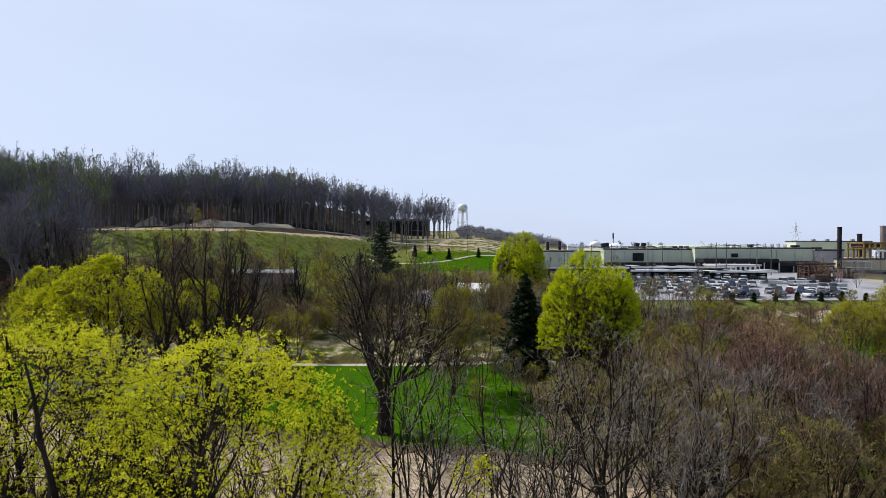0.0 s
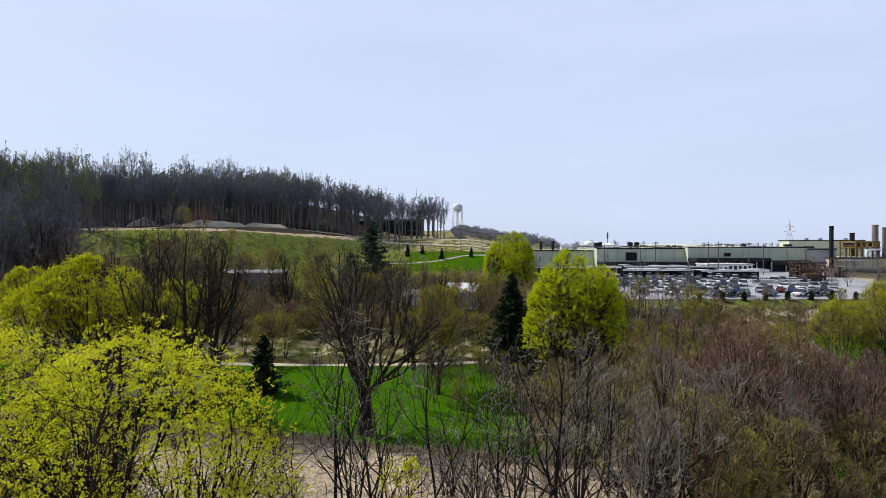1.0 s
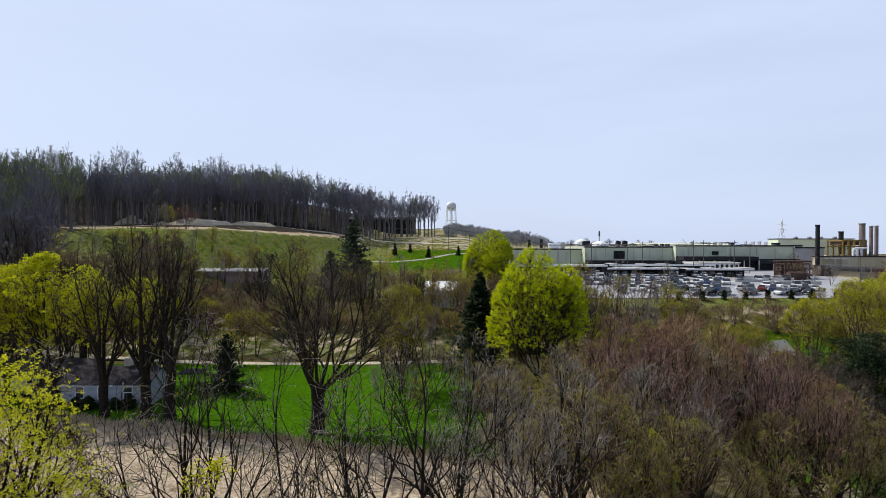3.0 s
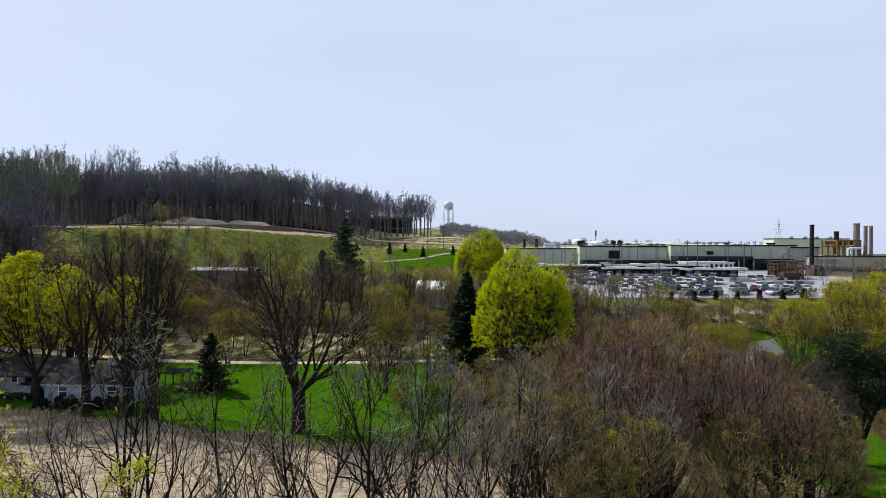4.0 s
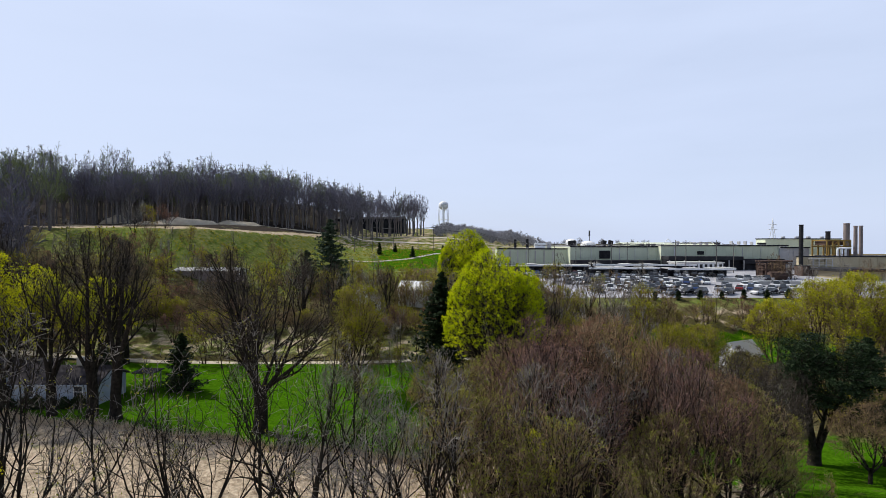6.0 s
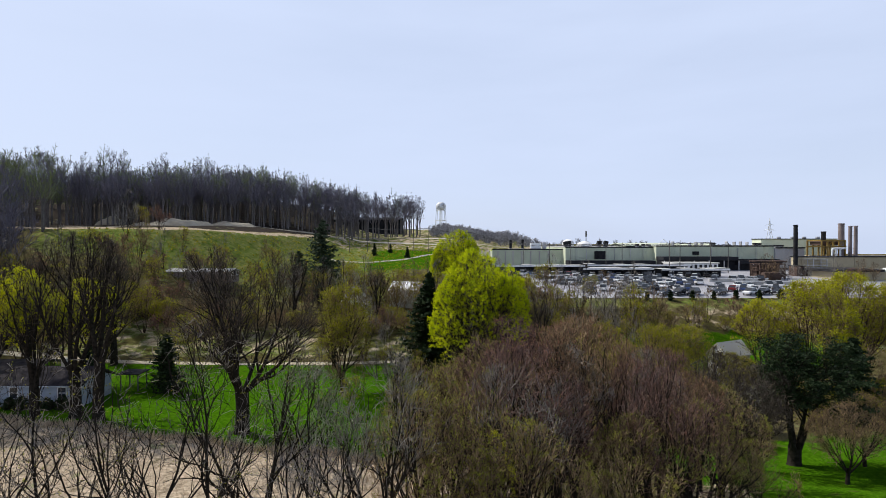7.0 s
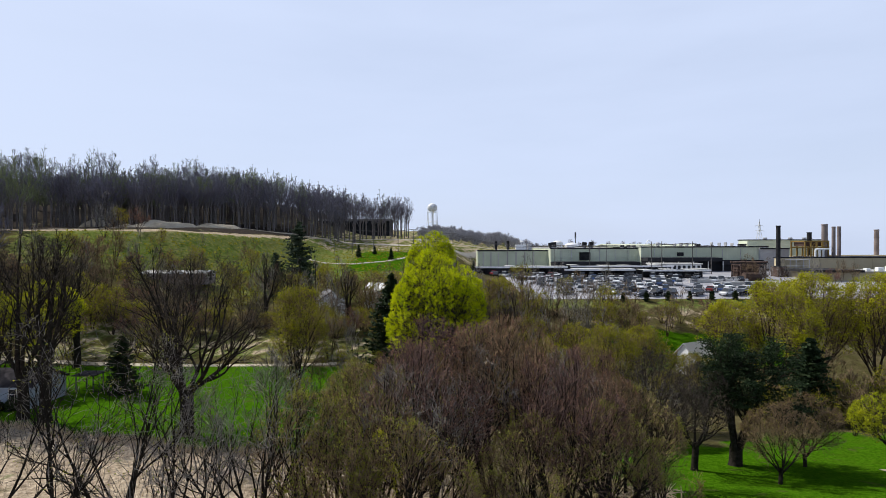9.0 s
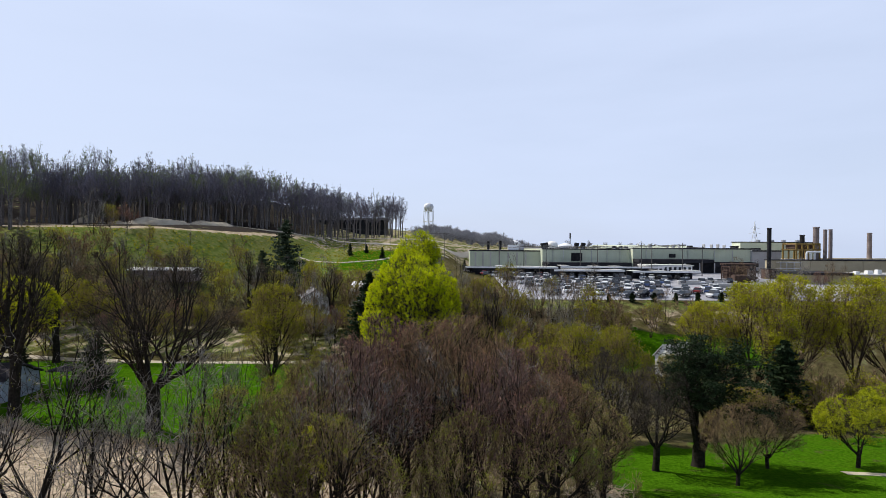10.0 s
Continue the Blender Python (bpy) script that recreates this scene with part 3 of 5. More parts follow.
def spruce(rng, name, label, group, needle, h, w, r=0.22, bare_foot=0.05, whorls=30, per=11, sag=0.25, round_top=0.0):
    """A conifer: drooping boughs in whorls, each with hanging sprays."""
    ob = thing(name, label, "conifer", group)
    z = np.linspace(0, h, 9)
    part("trunk", mesh_of("trunk", [(*tubes(np.stack([0.05 * np.sin(z), 0.05 * np.cos(z * 1.3), z - 0.3], 1)[None], np.linspace(r, 0.03, 9)[None], 7), 0)], ["bark"]), ob)
    t = np.repeat(np.linspace(bare_foot, 0.985, whorls), per) + rng.normal(0, 0.008, whorls * per)
    a = rng.uniform(0, 6.28, len(t))
    prof = np.clip(1 - t, 0, 1) ** (0.85 - 0.35 * round_top) + 0.03
    reach = w / 2 * prof * rng.uniform(0.5, 1.15, len(t)) * (1 + 0.22 * np.sin(3 * a + t * 40))
    reach *= np.where(t < bare_foot + 0.06, 0.75, 1)
    s = np.linspace(0, 1, 6)
    out = reach[:, None] * s
    drop = -sag * reach[:, None] * (s ** 0.8) + 0.22 * reach[:, None] * s ** 3
    p = np.stack([np.cos(a)[:, None] * out, np.sin(a)[:, None] * out, (t * h)[:, None] + drop], -1)
    part("branchwork", mesh_of("branchwork", [(*tubes(p, np.maximum(0.03 * (1 - s)[None] * np.ones((len(t), 1)), 0.008), 3), 0), (*rod([(0, 0, bare_foot * h), (0, 0, h * 0.99)], 0.02, 0.012, 4), 0)], ["bark"]), ob)
    c = []
    for k, f in enumerate(np.linspace(0.18, 1, 9)):
        q = p[:, min(5, int(f * 5))] * (1 - (f * 5) % 1) + p[:, min(5, int(f * 5) + 1)] * ((f * 5) % 1)
        for _ in range(3):
            c.append(q + rng.normal(0, 1, q.shape) * np.array([0.13, 0.13, 0.06]) * (0.5 + reach[:, None] * 0.45) - np.array([0, 0, 0.04]))
    c = np.concatenate(c)
    part("foliage", mesh_of("foliage", [(*leaves(rng, c, 0.10 + 0.008 * w, 1.9, 0.55), 0)], [needle]), ob)
    return ob


def stand(ob, spots, group=""):
    """The first spot takes the built tree, the others copies: (x, y, turn, scale[, sink])."""
    for i, (x, y, turn, s, *dz) in enumerate(spots):
        m = pose(x, y, lz(x, y) + (dz[0] if dz else 0), 0, 0, turn) @ Matrix.Scale(s, 4)
        if i:
            copy_thing(first, m)
        else:
            first = ob
    x, y, turn, s, *dz = spots[0]
    ob.matrix_basis = pose(x, y, lz(x, y) + (dz[0] if dz else 0), 0, 0, turn) @ Matrix.Scale(s, 4)
    return ob

# ---- roads and paths ----
stripe("lane", "pale dirt lane beyond the lawn", "lane", "sand", [(-70, 90), (-40, 87), (-15, 86), (6, 87), (20, 90)], 1.1, 0.06)
stripe("hill_track", "sandy track along the foot of the wood", "track", "sand", [(-118, 170), (-95, 186), (-70, 206), (-45, 218), (-25, 226)], 5.0, 0.12)
stripe("hill_road", "pale road climbing over the hill", "road", "gravel", [(-27, 232), (-12, 230), (6, 226), (22, 222), (44, 236), (70, 250)], 2.4, 0.12)
stripe("upper_road", "pale upper road along the wood edge", "road", "gravel", [(-30, 244), (-10, 243), (15, 240), (50, 252), (90, 262)], 2.0, 0.12)
stripe("drive", "pale gravel drive beside a lawn", "drive", "gravel", [(-26, 186), (-10, 182), (2, 190), (14, 202), (26, 206)], 1.5, 0.12)

stripe("lawn_path", "pale gravel path crossing the mown lawn", "path", "sand", [(60.5, 49.0), (66, 48.2), (74, 46.5)], 1.1, 0.05)


def sheet(name, label, category, mat, x0, x1, y0, y1, step=2.0, lift=0.08):
    X, Y = np.meshgrid(np.arange(x0, x1 + 0.01, step), np.arange(y0, y1 + 0.01, step))
    v = np.stack([X, Y, land(X, Y) + lift], -1)
    i = np.arange(X.size).reshape(X.shape)
    q = np.stack([i[:-1, :-1], i[:-1, 1:], i[1:, 1:], i[1:, :-1]], -1)
    return tagged(new(name, mesh_of(name, [(v.reshape(-1, 3), q.reshape(-1, 4), 0)], [mat])), label, category, kind="structure")


sheet("parking_lot", "worn pale asphalt car park before the works", "car park", "asphalt", 40, 152, 129, 205)

# ---- mid-ground and garden trees ----
R = np.random.default_rng
stand(vase(R(1), "spreading_tree", "large spreading bare tree on the lawn edge", "", "bark", "twig_dark", h=19.8, w=17.0, r=0.70, stems=8, bole=4.4, limbs=6, fork=(5, 4, 3), spread=68, low=0.18, wide=46, narrow=24, pull=0.08, wob=0.10, up=0.05, thin=0.018, belly=0.52, caps=(0.36, 0.2, 0.1, 0.05), sink=0.05), [(-5.8, 54.4, 20, 1)])
yard = [vase(R(2 + 90 * k), "yard_tree", "tall bare dark-barked tree beside the house", "yard trees", "bark", "twig_dark", h=20.0, w=w, r=0.56, stems=st, bole=b, limbs=6, fork=(5, 4, 2), spread=sp, low=0.15, wide=46, narrow=24, pull=0.08, wob=0.10, up=0.06, thin=0.018, belly=0.58, caps=(0.3, 0.17, 0.09, 0.05), sink=0.1) for k, (w, st, b, sp) in enumerate(((12.0, 5, 5.0, 30), (9.5, 3, 6.5, 22)))]
stand(yard[0], [(-25.4, 58.2, 0, 1), (-30.0, 58.5, 240, 0.84), (-44, 76, 60, 0.9), (-49, 96, 200, 0.95), (-28, 104, 80, 0.75), (-7, 96, 280, 0.72), (-72, 100, 120, 0.95), (29, 86, 160, 0.66)])
stand(yard[1], [(-22.3, 57.6, 130, 0.98), (-37, 84, 20, 0.85), (-60, 88, 320, 1.0), (-15, 107, 170, 0.72), (2, 104, 45, 0.62), (-2.5, 84, 300, 0.6), (33, 100, 10, 0.66)])

lime = vase(R(3), "lime_maple", "round maple in bright lime spring leaf", "lime maples", "bark", "twig_dark", "lime", 7600, 11, 0.05, 0.42, 0.085, long=1.9, above=2.0, h=18.9, w=13.6, r=0.42, stems=8, bole=2.0, limbs=8, fork=(7, 6, 3), spread=46, wide=40, narrow=18, pull=0.12, thin=0.016, belly=0.33, caps=(0.55, 0.28, 0.13, 0.07), flare=1.3)
stand(lime, [(19.7, 71.0, 0, 1.0, 0.6), (17.8, 124.5, 140, 0.93, -0.6)])
yellow = vase(R(4), "yellow_maple", "broad maple in yellow-green spring leaf", "yellow maples", "bark", "twig_dark", "yellow_dim", 2900, 8, 0.066, 0.45, 0.13, above=7.6, h=17.2, w=12.8, r=0.34, stems=6, bole=4.0, limbs=7, fork=(6, 5, 3), spread=48, wide=42, narrow=20, pull=0.12, thin=0.016, belly=0.56, caps=(0.45, 0.25, 0.12, 0.07))
stand(yellow, [(-37.5, 61, 0, 1.02), (-45, 64, 100, 0.86), (-33.5, 72, 200, 0.82), (-52, 72, 300, 0.92), (-88, 112, 60, 0.85)])
olive = vase(R(5), "olive_tree", "airy tree coming into olive-yellow leaf", "olive-leaved trees", "bark_brown", "twig_brown", "olive", 2400, 5, 0.068, 0.6, 0.20, above=5.0, h=17.5, w=11.5, r=0.36, stems=6, bole=2.5, limbs=7, fork=(6, 5, 3), spread=36, wide=36, narrow=18, pull=0.12, thin=0.017, belly=0.5, caps=(0.5, 0.26, 0.13, 0.07))
stand(olive, [(71, 82, 0, 1.05), (79, 86, 70, 1.1), (88, 84, 150, 1.1), (97, 88, 230, 1.08), (107, 86, 300, 1.1), (66, 86, 40, 0.86), (118, 92, 20, 1.1)])
elm = vase(R(62), "budding_elm", "airy round tree with sparse olive leaves", "budding elms", "bark", "twig_brown", "olive_dull", 1900, 6, 0.052, 0.4, 0.16, above=3.0, h=14.0, w=9.5, r=0.3, stems=5, bole=2.2, limbs=7, fork=(6, 5, 3), spread=44, wide=40, narrow=20, pull=0.12, thin=0.015, belly=0.5)
stand(elm, [(1.5, 69.5, 20, 1.0), (39.5, 63, 250, 0.95), (46, 68, 110, 0.94), (57.4, 80, 30, 0.56), (60.2, 82, 200, 0.5)])

dark_spruce = spruce(R(6), "dark_spruce", "tall dark spruce with drooping boughs", "spruces", "needle", 17.0, 12.5, per=13)
stand(dark_spruce, [(12.5, 81, 0, 0.88), (-32, 70.5, 140, 0.36), (24, 96, 20, 0.55)])
garden_spruce = spruce(R(61), "garden_spruce", "broad dark spruce standing beside the lawn", "spruces", "needle", 11.4, 8.6, whorls=24, per=10, round_top=0.5)
stand(garden_spruce, [(69.3, 71.6, 50, 1.0), (-20.8, 68.7, 200, 0.64)])
broad = spruce(R(7), "broad_spruce", "broad old spruce with ragged layered boughs", "spruces", "needle_blue", 18.4, 13.5, r=0.35, whorls=24, per=11, sag=0.18, round_top=0.4)
stand(broad, [(-14.9, 132, 0, 1.0), (-20.5, 131, 120, 0.6)])
hill_fir = spruce(R(8), "small_conifer", "small dark conifer on the green slope", "small conifers", "cedar", 4.4, 2.6, r=0.1, whorls=16, per=8)
stand(hill_fir, [(-10.8, 198, 0, 1.0), (1.7, 192, 60, 0.9), (-5.5, 203, 90, 0.75), (12.5, 196, 40, 0.8), (31, 190, 0, 0.8)])
hedge = spruce(R(9), "clipped_evergreen", "small clipped dark evergreen at the car park edge", "clipped evergreens", "cedar", 2.1, 1.3, r=0.06, whorls=12, per=8, round_top=1.0, sag=0.1)
stand(hedge, [(68.5, 127.6, 0, 1), (73.8, 127.8, 50, 1), (79.0, 128.0, 80, 0.9), (84.4, 128.2, 20, 1), (90.0, 128.3, 90, 1), (95.2, 128.5, 130, 1.05), (101.0, 128.6, 10, 0.9), (63.0, 127.6, 10, 0.9)])


def pine(rng, name, label, h, w):
    g = grow(rng, h, w, 0.62, stems=5, bole=1.9, limbs=10, fork=(6, 5), low=0.3, wide=75, narrow=35, limb=0.5, up=0.03, wob=0.1, thin=0.02, lean=0.36)
    a, b = wood(g, "bark", "bark")
    ob = thing(name, label, "conifer")
    part("trunk", a, ob)
    part("branchwork", b, ob)
    ends = g[-1][0].reshape(-1, 3)
    ends = ends[ends[:, 2] > 0.24 * h]
    pick = ends[rng.integers(0, len(ends), 1150)]
    c = np.repeat(pick, 24, 0) + rng.normal(0, 1, (27600, 3)) * np.array([0.42, 0.42, 0.08])
    part("foliage", mesh_of("foliage", [(*leaves(rng, c, 0.055, 2.2, 0.4), 0)], ["needle"]), ob)
    return ob


stand(pine(R(10), "many_stemmed_pine", "dark pine with several leaning trunks on the lawn", 12.8, 9.8), [(48.3, 51.2, 30, 1)])
rosy = vase(R(11), "small_garden_tree", "small round brown-twigged tree on mown grass", "garden trees", "bark", "twig_brown", "olive_dull", 500, 2, 0.024, 0.15, 0.06, h=6.8, w=6.4, r=0.17, stems=6, bole=1.2, limbs=7, fork=(6, 5, 4), spread=50, wide=44, narrow=24, pull=0.1, wob=0.09, thin=0.009, belly=0.5, caps=(0.45, 0.25, 0.13, 0.07))
stand(rosy, [(48.5, 44.7, 0, 1), (54.5, 50.5, 100, 1.02)])
gnarl = vase(R(12), "lawn_tree", "bare grey tree with a single trunk on the lawn", "lawn trees", "bark", "twig_dark", h=10.6, w=8.0, r=0.34, stems=5, bole=2.6, limbs=6, fork=(6, 5, 3), spread=52, wide=48, narrow=28, pull=0.08, wob=0.12, thin=0.011, belly=0.55, caps=(0.4, 0.22, 0.12, 0.06))
stand(gnarl, [(43.4, 49.2, 0, 0.92), (37.1, 42.7, 90, 1.04)])
small_yellow = vase(R(13), "small_yellow_tree", "small spreading tree in yellow-green spring leaf on the lawn", "small yellow trees", "bark", "twig_dark", "spring", 2600, 5, 0.042, 0.25, 0.1, above=2.0, h=8.0, w=8.4, r=0.22, stems=5, bole=1.6, limbs=7, fork=(6, 5, 3), spread=56, wide=44, narrow=24, pull=0.1, thin=0.011, belly=0.48)
stand(small_yellow, [(63.4, 51.0, 0, 0.88), (70.5, 55, 80, 0.95)])

# ---- foreground trees ----
def crowd(protos, spots):
    """Shares the spots out between trees of one kind that differ."""
    for k, ob in enumerate(protos):
        stand(ob, spots[k::len(protos)])


thicket = [vase(R(14 + 100 * k), "budding_tree", label, "budding trees", "bark", twig, "redbud", 2200, 2, 0.022, 0.2, 0.04, h=13.8, w=w, r=0.36, stems=st, bole=b, limbs=6, fork=(6, 5, 2), spread=sp, low=0.3, wide=42, narrow=20, pull=0.10, wob=0.09, up=0.06, thin=0.015, belly=0.5, caps=(0.42, 0.22, 0.11, 0.06), sink=0.1) for k, (label, twig, w, st, b, sp) in enumerate((("dense bare tree with reddish budding twigs", "twig_red", 9.4, 7, 2.2, 44), ("dense bare tree with warm brown budding twigs", "twig_brown", 8.8, 5, 3.2, 42)))]
crowd(thicket, [(19.2, 31.0, 0, 0.97), (23.2, 34.0, 70, 1.02), (27.4, 32.2, 140, 0.9), (30.9, 35.5, 200, 0.76), (19.6, 37.5, 260, 1.0), (25.6, 40.5, 30, 1.0), (31.5, 42, 310, 0.82)])
brown = [vase(R(15 + 100 * k), "brown_twig_tree", "bare tree with fine brown twigs and olive buds", "brown-twigged trees", "bark", "twig_brown", "bud", 3000, 2, 0.025, 0.2, 0.05, h=12.0, w=w, r=0.32, stems=st, bole=b, limbs=6, fork=(5, 5, 2), spread=sp, low=0.25, wide=42, narrow=22, pull=0.10, wob=0.09, up=0.05, thin=0.014, belly=0.48, caps=(0.45, 0.24, 0.12, 0.06), sink=0.12) for k, (w, st, b, sp) in enumerate(((8.4, 6, 3.8, 48), (8.0, 6, 3.0, 44)))]
crowd(brown, [(13.6, 25.2, 330, 0.98), (16.3, 26.8, 250, 0.95), (18.8, 25.4, 40, 0.86), (25.2, 29.0, 150, 0.8), (29.6, 31.0, 220, 0.8), (15.6, 33.8, 290, 0.98), (33.2, 35.6, 20, 0.78), (18, 44, 60, 0.95), (12.5, 47, 200, 0.75), (31, 52, 250, 0.8), (22.9, 26.6, 260, 0.62), (33.6, 32.0, 170, 0.6)])
pale = [vase(R(16 + 100 * k), "grey_twig_tree", "bare many-stemmed tree with pale grey twigs", "grey-twigged trees", "bark", "twig_ash", "bud", 260, 2, 0.024, 0.2, 0.05, h=13.9, w=w, r=0.29, stems=5, bole=4.8, limbs=5, fork=(5, 4, 3), spread=44, low=0.25, wide=42, narrow=26, pull=0.10, wob=0.10, thin=0.011, belly=0.52, caps=(0.4, 0.22, 0.11, 0.055), sink=0.1, flat_from=4, points=(12, 9, 6, 4, 3)) for k, w in enumerate((8.6, 7.4))]
crowd(pale, [(11.7, 24.5, 0, 1.0), (8.9, 22.2, 200, 1.0), (21.6, 32.2, 40, 0.93), (28.8, 37.2, 310, 0.84), (18.2, 28.2, 160, 0.9)])
thin_stem = [vase(R(17 + 100 * k), "slender_tree", "slender dark bare tree with few upright stems", "slender trees", "bark", "twig_ash", "bud", 160, 2, 0.02, 0.15, 0.04, cut=4, h=16.0, w=w, r=0.20, stems=st, bole=7.5, limbs=5, fork=(4, 3, 2), spread=46, low=0.2, wide=42, narrow=26, pull=0.10, wob=0.12, thin=0.009, belly=0.62, caps=(0.3, 0.15, 0.075, 0.04), sink=0.08, flat_from=5, points=(12, 9, 6, 4, 3)) for k, (w, st) in enumerate(((7.6, 4), (6.0, 3)))]
crowd(thin_stem, [(0.4, 15.3, 0, 1.04), (2.3, 16.8, 80, 0.98), (3.9, 18.2, 150, 1.0), (5.9, 19.4, 220, 1.02), (7.4, 21.0, 300, 1.0), (-1.0, 16.7, 30, 1.05), (-9.8, 15.0, 200, 1.1), (-5.4, 15.5, 10, 1.0), (31.8, 37, 40, 0.64), (34.0, 40, 140, 0.64), (35.4, 38.4, 190, 0.6), (13.4, 27.0, 120, 0.86)])
front = vase(R(63), "dark_bare_tree", "dark bare tree with crooked crossing branches", "dark bare trees", "bark", "bark_brown", cut=4, h=17.2, w=6.8, r=0.30, stems=6, bole=10.5, limbs=4, fork=(4, 3, 2), spread=50, low=0.15, wide=52, narrow=34, pull=0.06, wob=0.14, thin=0.006, belly=0.72, caps=(0.22, 0.12, 0.06, 0.03), sink=0.05, flat_from=5)
stand(front, [(-5.0, 7.7, 0, 1.0), (-8.6, 9.4, 140, 0.98)])
leafing = vase(R(18), "leafing_maple", "maple opening clusters of yellow-green leaves", "leafing maples", "bark", "bark_brown", cut=4, h=16.4, w=7.8, r=0.36, stems=8, bole=8.0, limbs=9, fork=(6, 4, 3), spread=64, wide=46, narrow=22, pull=0.10, wob=0.08, thin=0.006, belly=0.66, caps=(0.34, 0.18, 0.09, 0.04), flat_from=5)


def tufts(ob, rng, h, w, low, n, per):
    """Star-like tufts of small drooping leaves all over the skin of the crown, thinner below."""
    c = lobed(rng, h, w, low, n, 0.72)
    c = c[rng.uniform(0, 1, len(c)) < np.interp(c[:, 2], [low, low + 0.5 * (h - low), h - 1], [0.45, 0.8, 1.0])]
    c = c[rolling(c[:, 0], c[:, 1] + c[:, 2], 0.45, 1.0) + rng.normal(0, 0.5, len(c)) > -0.75]
    c += unit(c - np.array([0, 0, low])) * np.where(rng.uniform(0, 1, len(c)) < 0.3, rng.uniform(0, 0.5, len(c)), 0)[:, None]
    p = np.repeat(c, per, 0) + unit(rng.normal(size=(len(c) * per, 3))) * rng.uniform(0.02, 0.085, (len(c) * per, 1)) * np.array([1, 1, 0.75])
    part("foliage", mesh_of("foliage", [(*leaves(rng, p, 0.0155, 1.6), 0)], ["yellow"]), ob)


tufts(leafing, R(181), 16.9, 7.9, 9.8, 14000, 10)
stand(leafing, [(-4.4, 11.3, 0, 1.0), (-9.3, 12.6, 130, 1.0)])
sap = vase(R(19), "leafing_sapling", "thin sapling with sparse yellow leaves", "saplings", "bark", "twig_brown", "yellow", 420, 9, 0.022, 0.1, 0.06, above=8.0, h=13.2, w=3.2, r=0.12, stems=3, bole=6.5, limbs=5, fork=(4, 4, 3), spread=24, belly=0.75, thin=0.008, caps=(0.25, 0.12, 0.06, 0.04))
stand(sap, [(1.1, 13.2, 0, 1.0), (-3.5, 14.5, 100, 0.93), (17.2, 26.2, 50, 0.72)])

# ---- brush between yard and works ----
def scrub_tree(seed, label, bark, twig, h, w, leaf=None, n=0, size=0.07, stems=4, spread=34):
    return vase(R(seed), "scrub_tree", label, "scrub trees", bark, twig, leaf, n, 2, size, 0.4, 0.2, cut=2, h=h, w=w, r=0.17, stems=stems, limbs=5, fork=(4, 4), spread=spread, wide=40, narrow=24, pull=0.1, wob=0.1, thin=0.03, belly=0.5, caps=(0.45, 0.25, 0.14), points=(6, 4, 3, 2), sides=(4, 3, 3, 3), flat_from=2)


scrub = [
    scrub_tree(21, "bare brown scrub tree in the hedgerow", "bark_brown", "twig_brown", 9.5, 6.5),
    scrub_tree(22, "bare grey scrub tree in the hedgerow", "bark", "twig_grey", 11.0, 6.0, stems=3, spread=26),
    scrub_tree(23, "scrub tree with a haze of olive buds", "bark_brown", "twig_brown", 8.5, 6.5, "olive_dull", 480, 0.075),
    scrub_tree(24, "rusty-brown budding scrub tree", "bark_brown", "twig_red", 7.0, 6.0, "redbud", 320, 0.06, 5),
]
rng = R(30)
spots = [[], [], [], []]
for x0, x1, y0, y1, most, big in ((-72, 15, 106, 129, 58, 0.98), (14, 40, 77, 126, 34, 1.0), (-88, -38, 78, 106, 26, 1.2), (-84, 6, 129, 152, 9, 0.95), (-35, -24, 84, 100, 7, 0.9), (-6, 16, 88, 106, 13, 0.9), (30, 60, 105, 124, 24, 1.05), (27, 55, 84, 108, 26, 1.0), (56, 84, 106, 118, 9, 0.75),
                                 (62, 118, 115, 123, 7, 0.62), (66, 122, 72, 84, 14, 0.9), (66, 112, 62, 72, 15, 0.78), (-1, 13, 111, 119, 6, 0.75), (0, 18, 57, 79, 13, 0.6), (26, 39, 62, 79, 6, 0.8), (108, 148, 147, 158, 7, 0.75), (57, 68, 78, 88, 4, 0.7)):
    made = []
    for _ in range(1500):
        x, y = rng.uniform(x0, x1), rng.uniform(y0, y1)
        if len(made) >= most:
            break
        if math.hypot(x - 21, y - 71) < 7 or (x > 55 and 84 < y < 104) or any(math.hypot(x - a, y - b) < 3.4 for a, b in made):
            continue
        made.append((x, y))
        spots[rng.choice(4, p=[0.28, 0.24, 0.38, 0.10])].append((x, y, rng.uniform(0, 360), rng.uniform(0.8, 1.2) * big))
for proto, places in zip(scrub, spots):
    stand(proto, places)

# ---- hedge behind the lane ----
bush = [vase(R(64 + k), "hedge_bush", label, "hedge bushes", "bark_brown", "twig_brown", leaf, n, 2, 0.06, 0.3, 0.2, cut=2, h=h, w=6.2, r=0.16, stems=6, limbs=4, fork=(4, 4), spread=62, low=0.1, wide=46, narrow=30, pull=0.08, wob=0.12, thin=0.026, belly=0.35, caps=(0.5, 0.35, 0.2), points=(5, 4, 3, 2), sides=(4, 3, 3, 3), flat_from=2)
        for k, (label, h, leaf, n) in enumerate((("dense brown leafless bush in the hedge", 4.6, None, 0), ("rounded bush with a haze of olive leaves in the hedge", 4.2, "olive_dull", 900)))]
rng = R(66)
spots = [[], []]
for k in range(46):
    x = -82 + 2.12 * k + rng.normal(0, 0.5)
    spots[int(rng.uniform() < 0.42)].append((x, 103.5 + rng.normal(0, 1.6), rng.uniform(0, 360), rng.uniform(0.75, 1.25)))
for k in range(16):
    spots[int(rng.uniform() < 0.5)].append((rng.uniform(14, 40), rng.uniform(58, 84), rng.uniform(0, 360), rng.uniform(0.7, 1.0)))
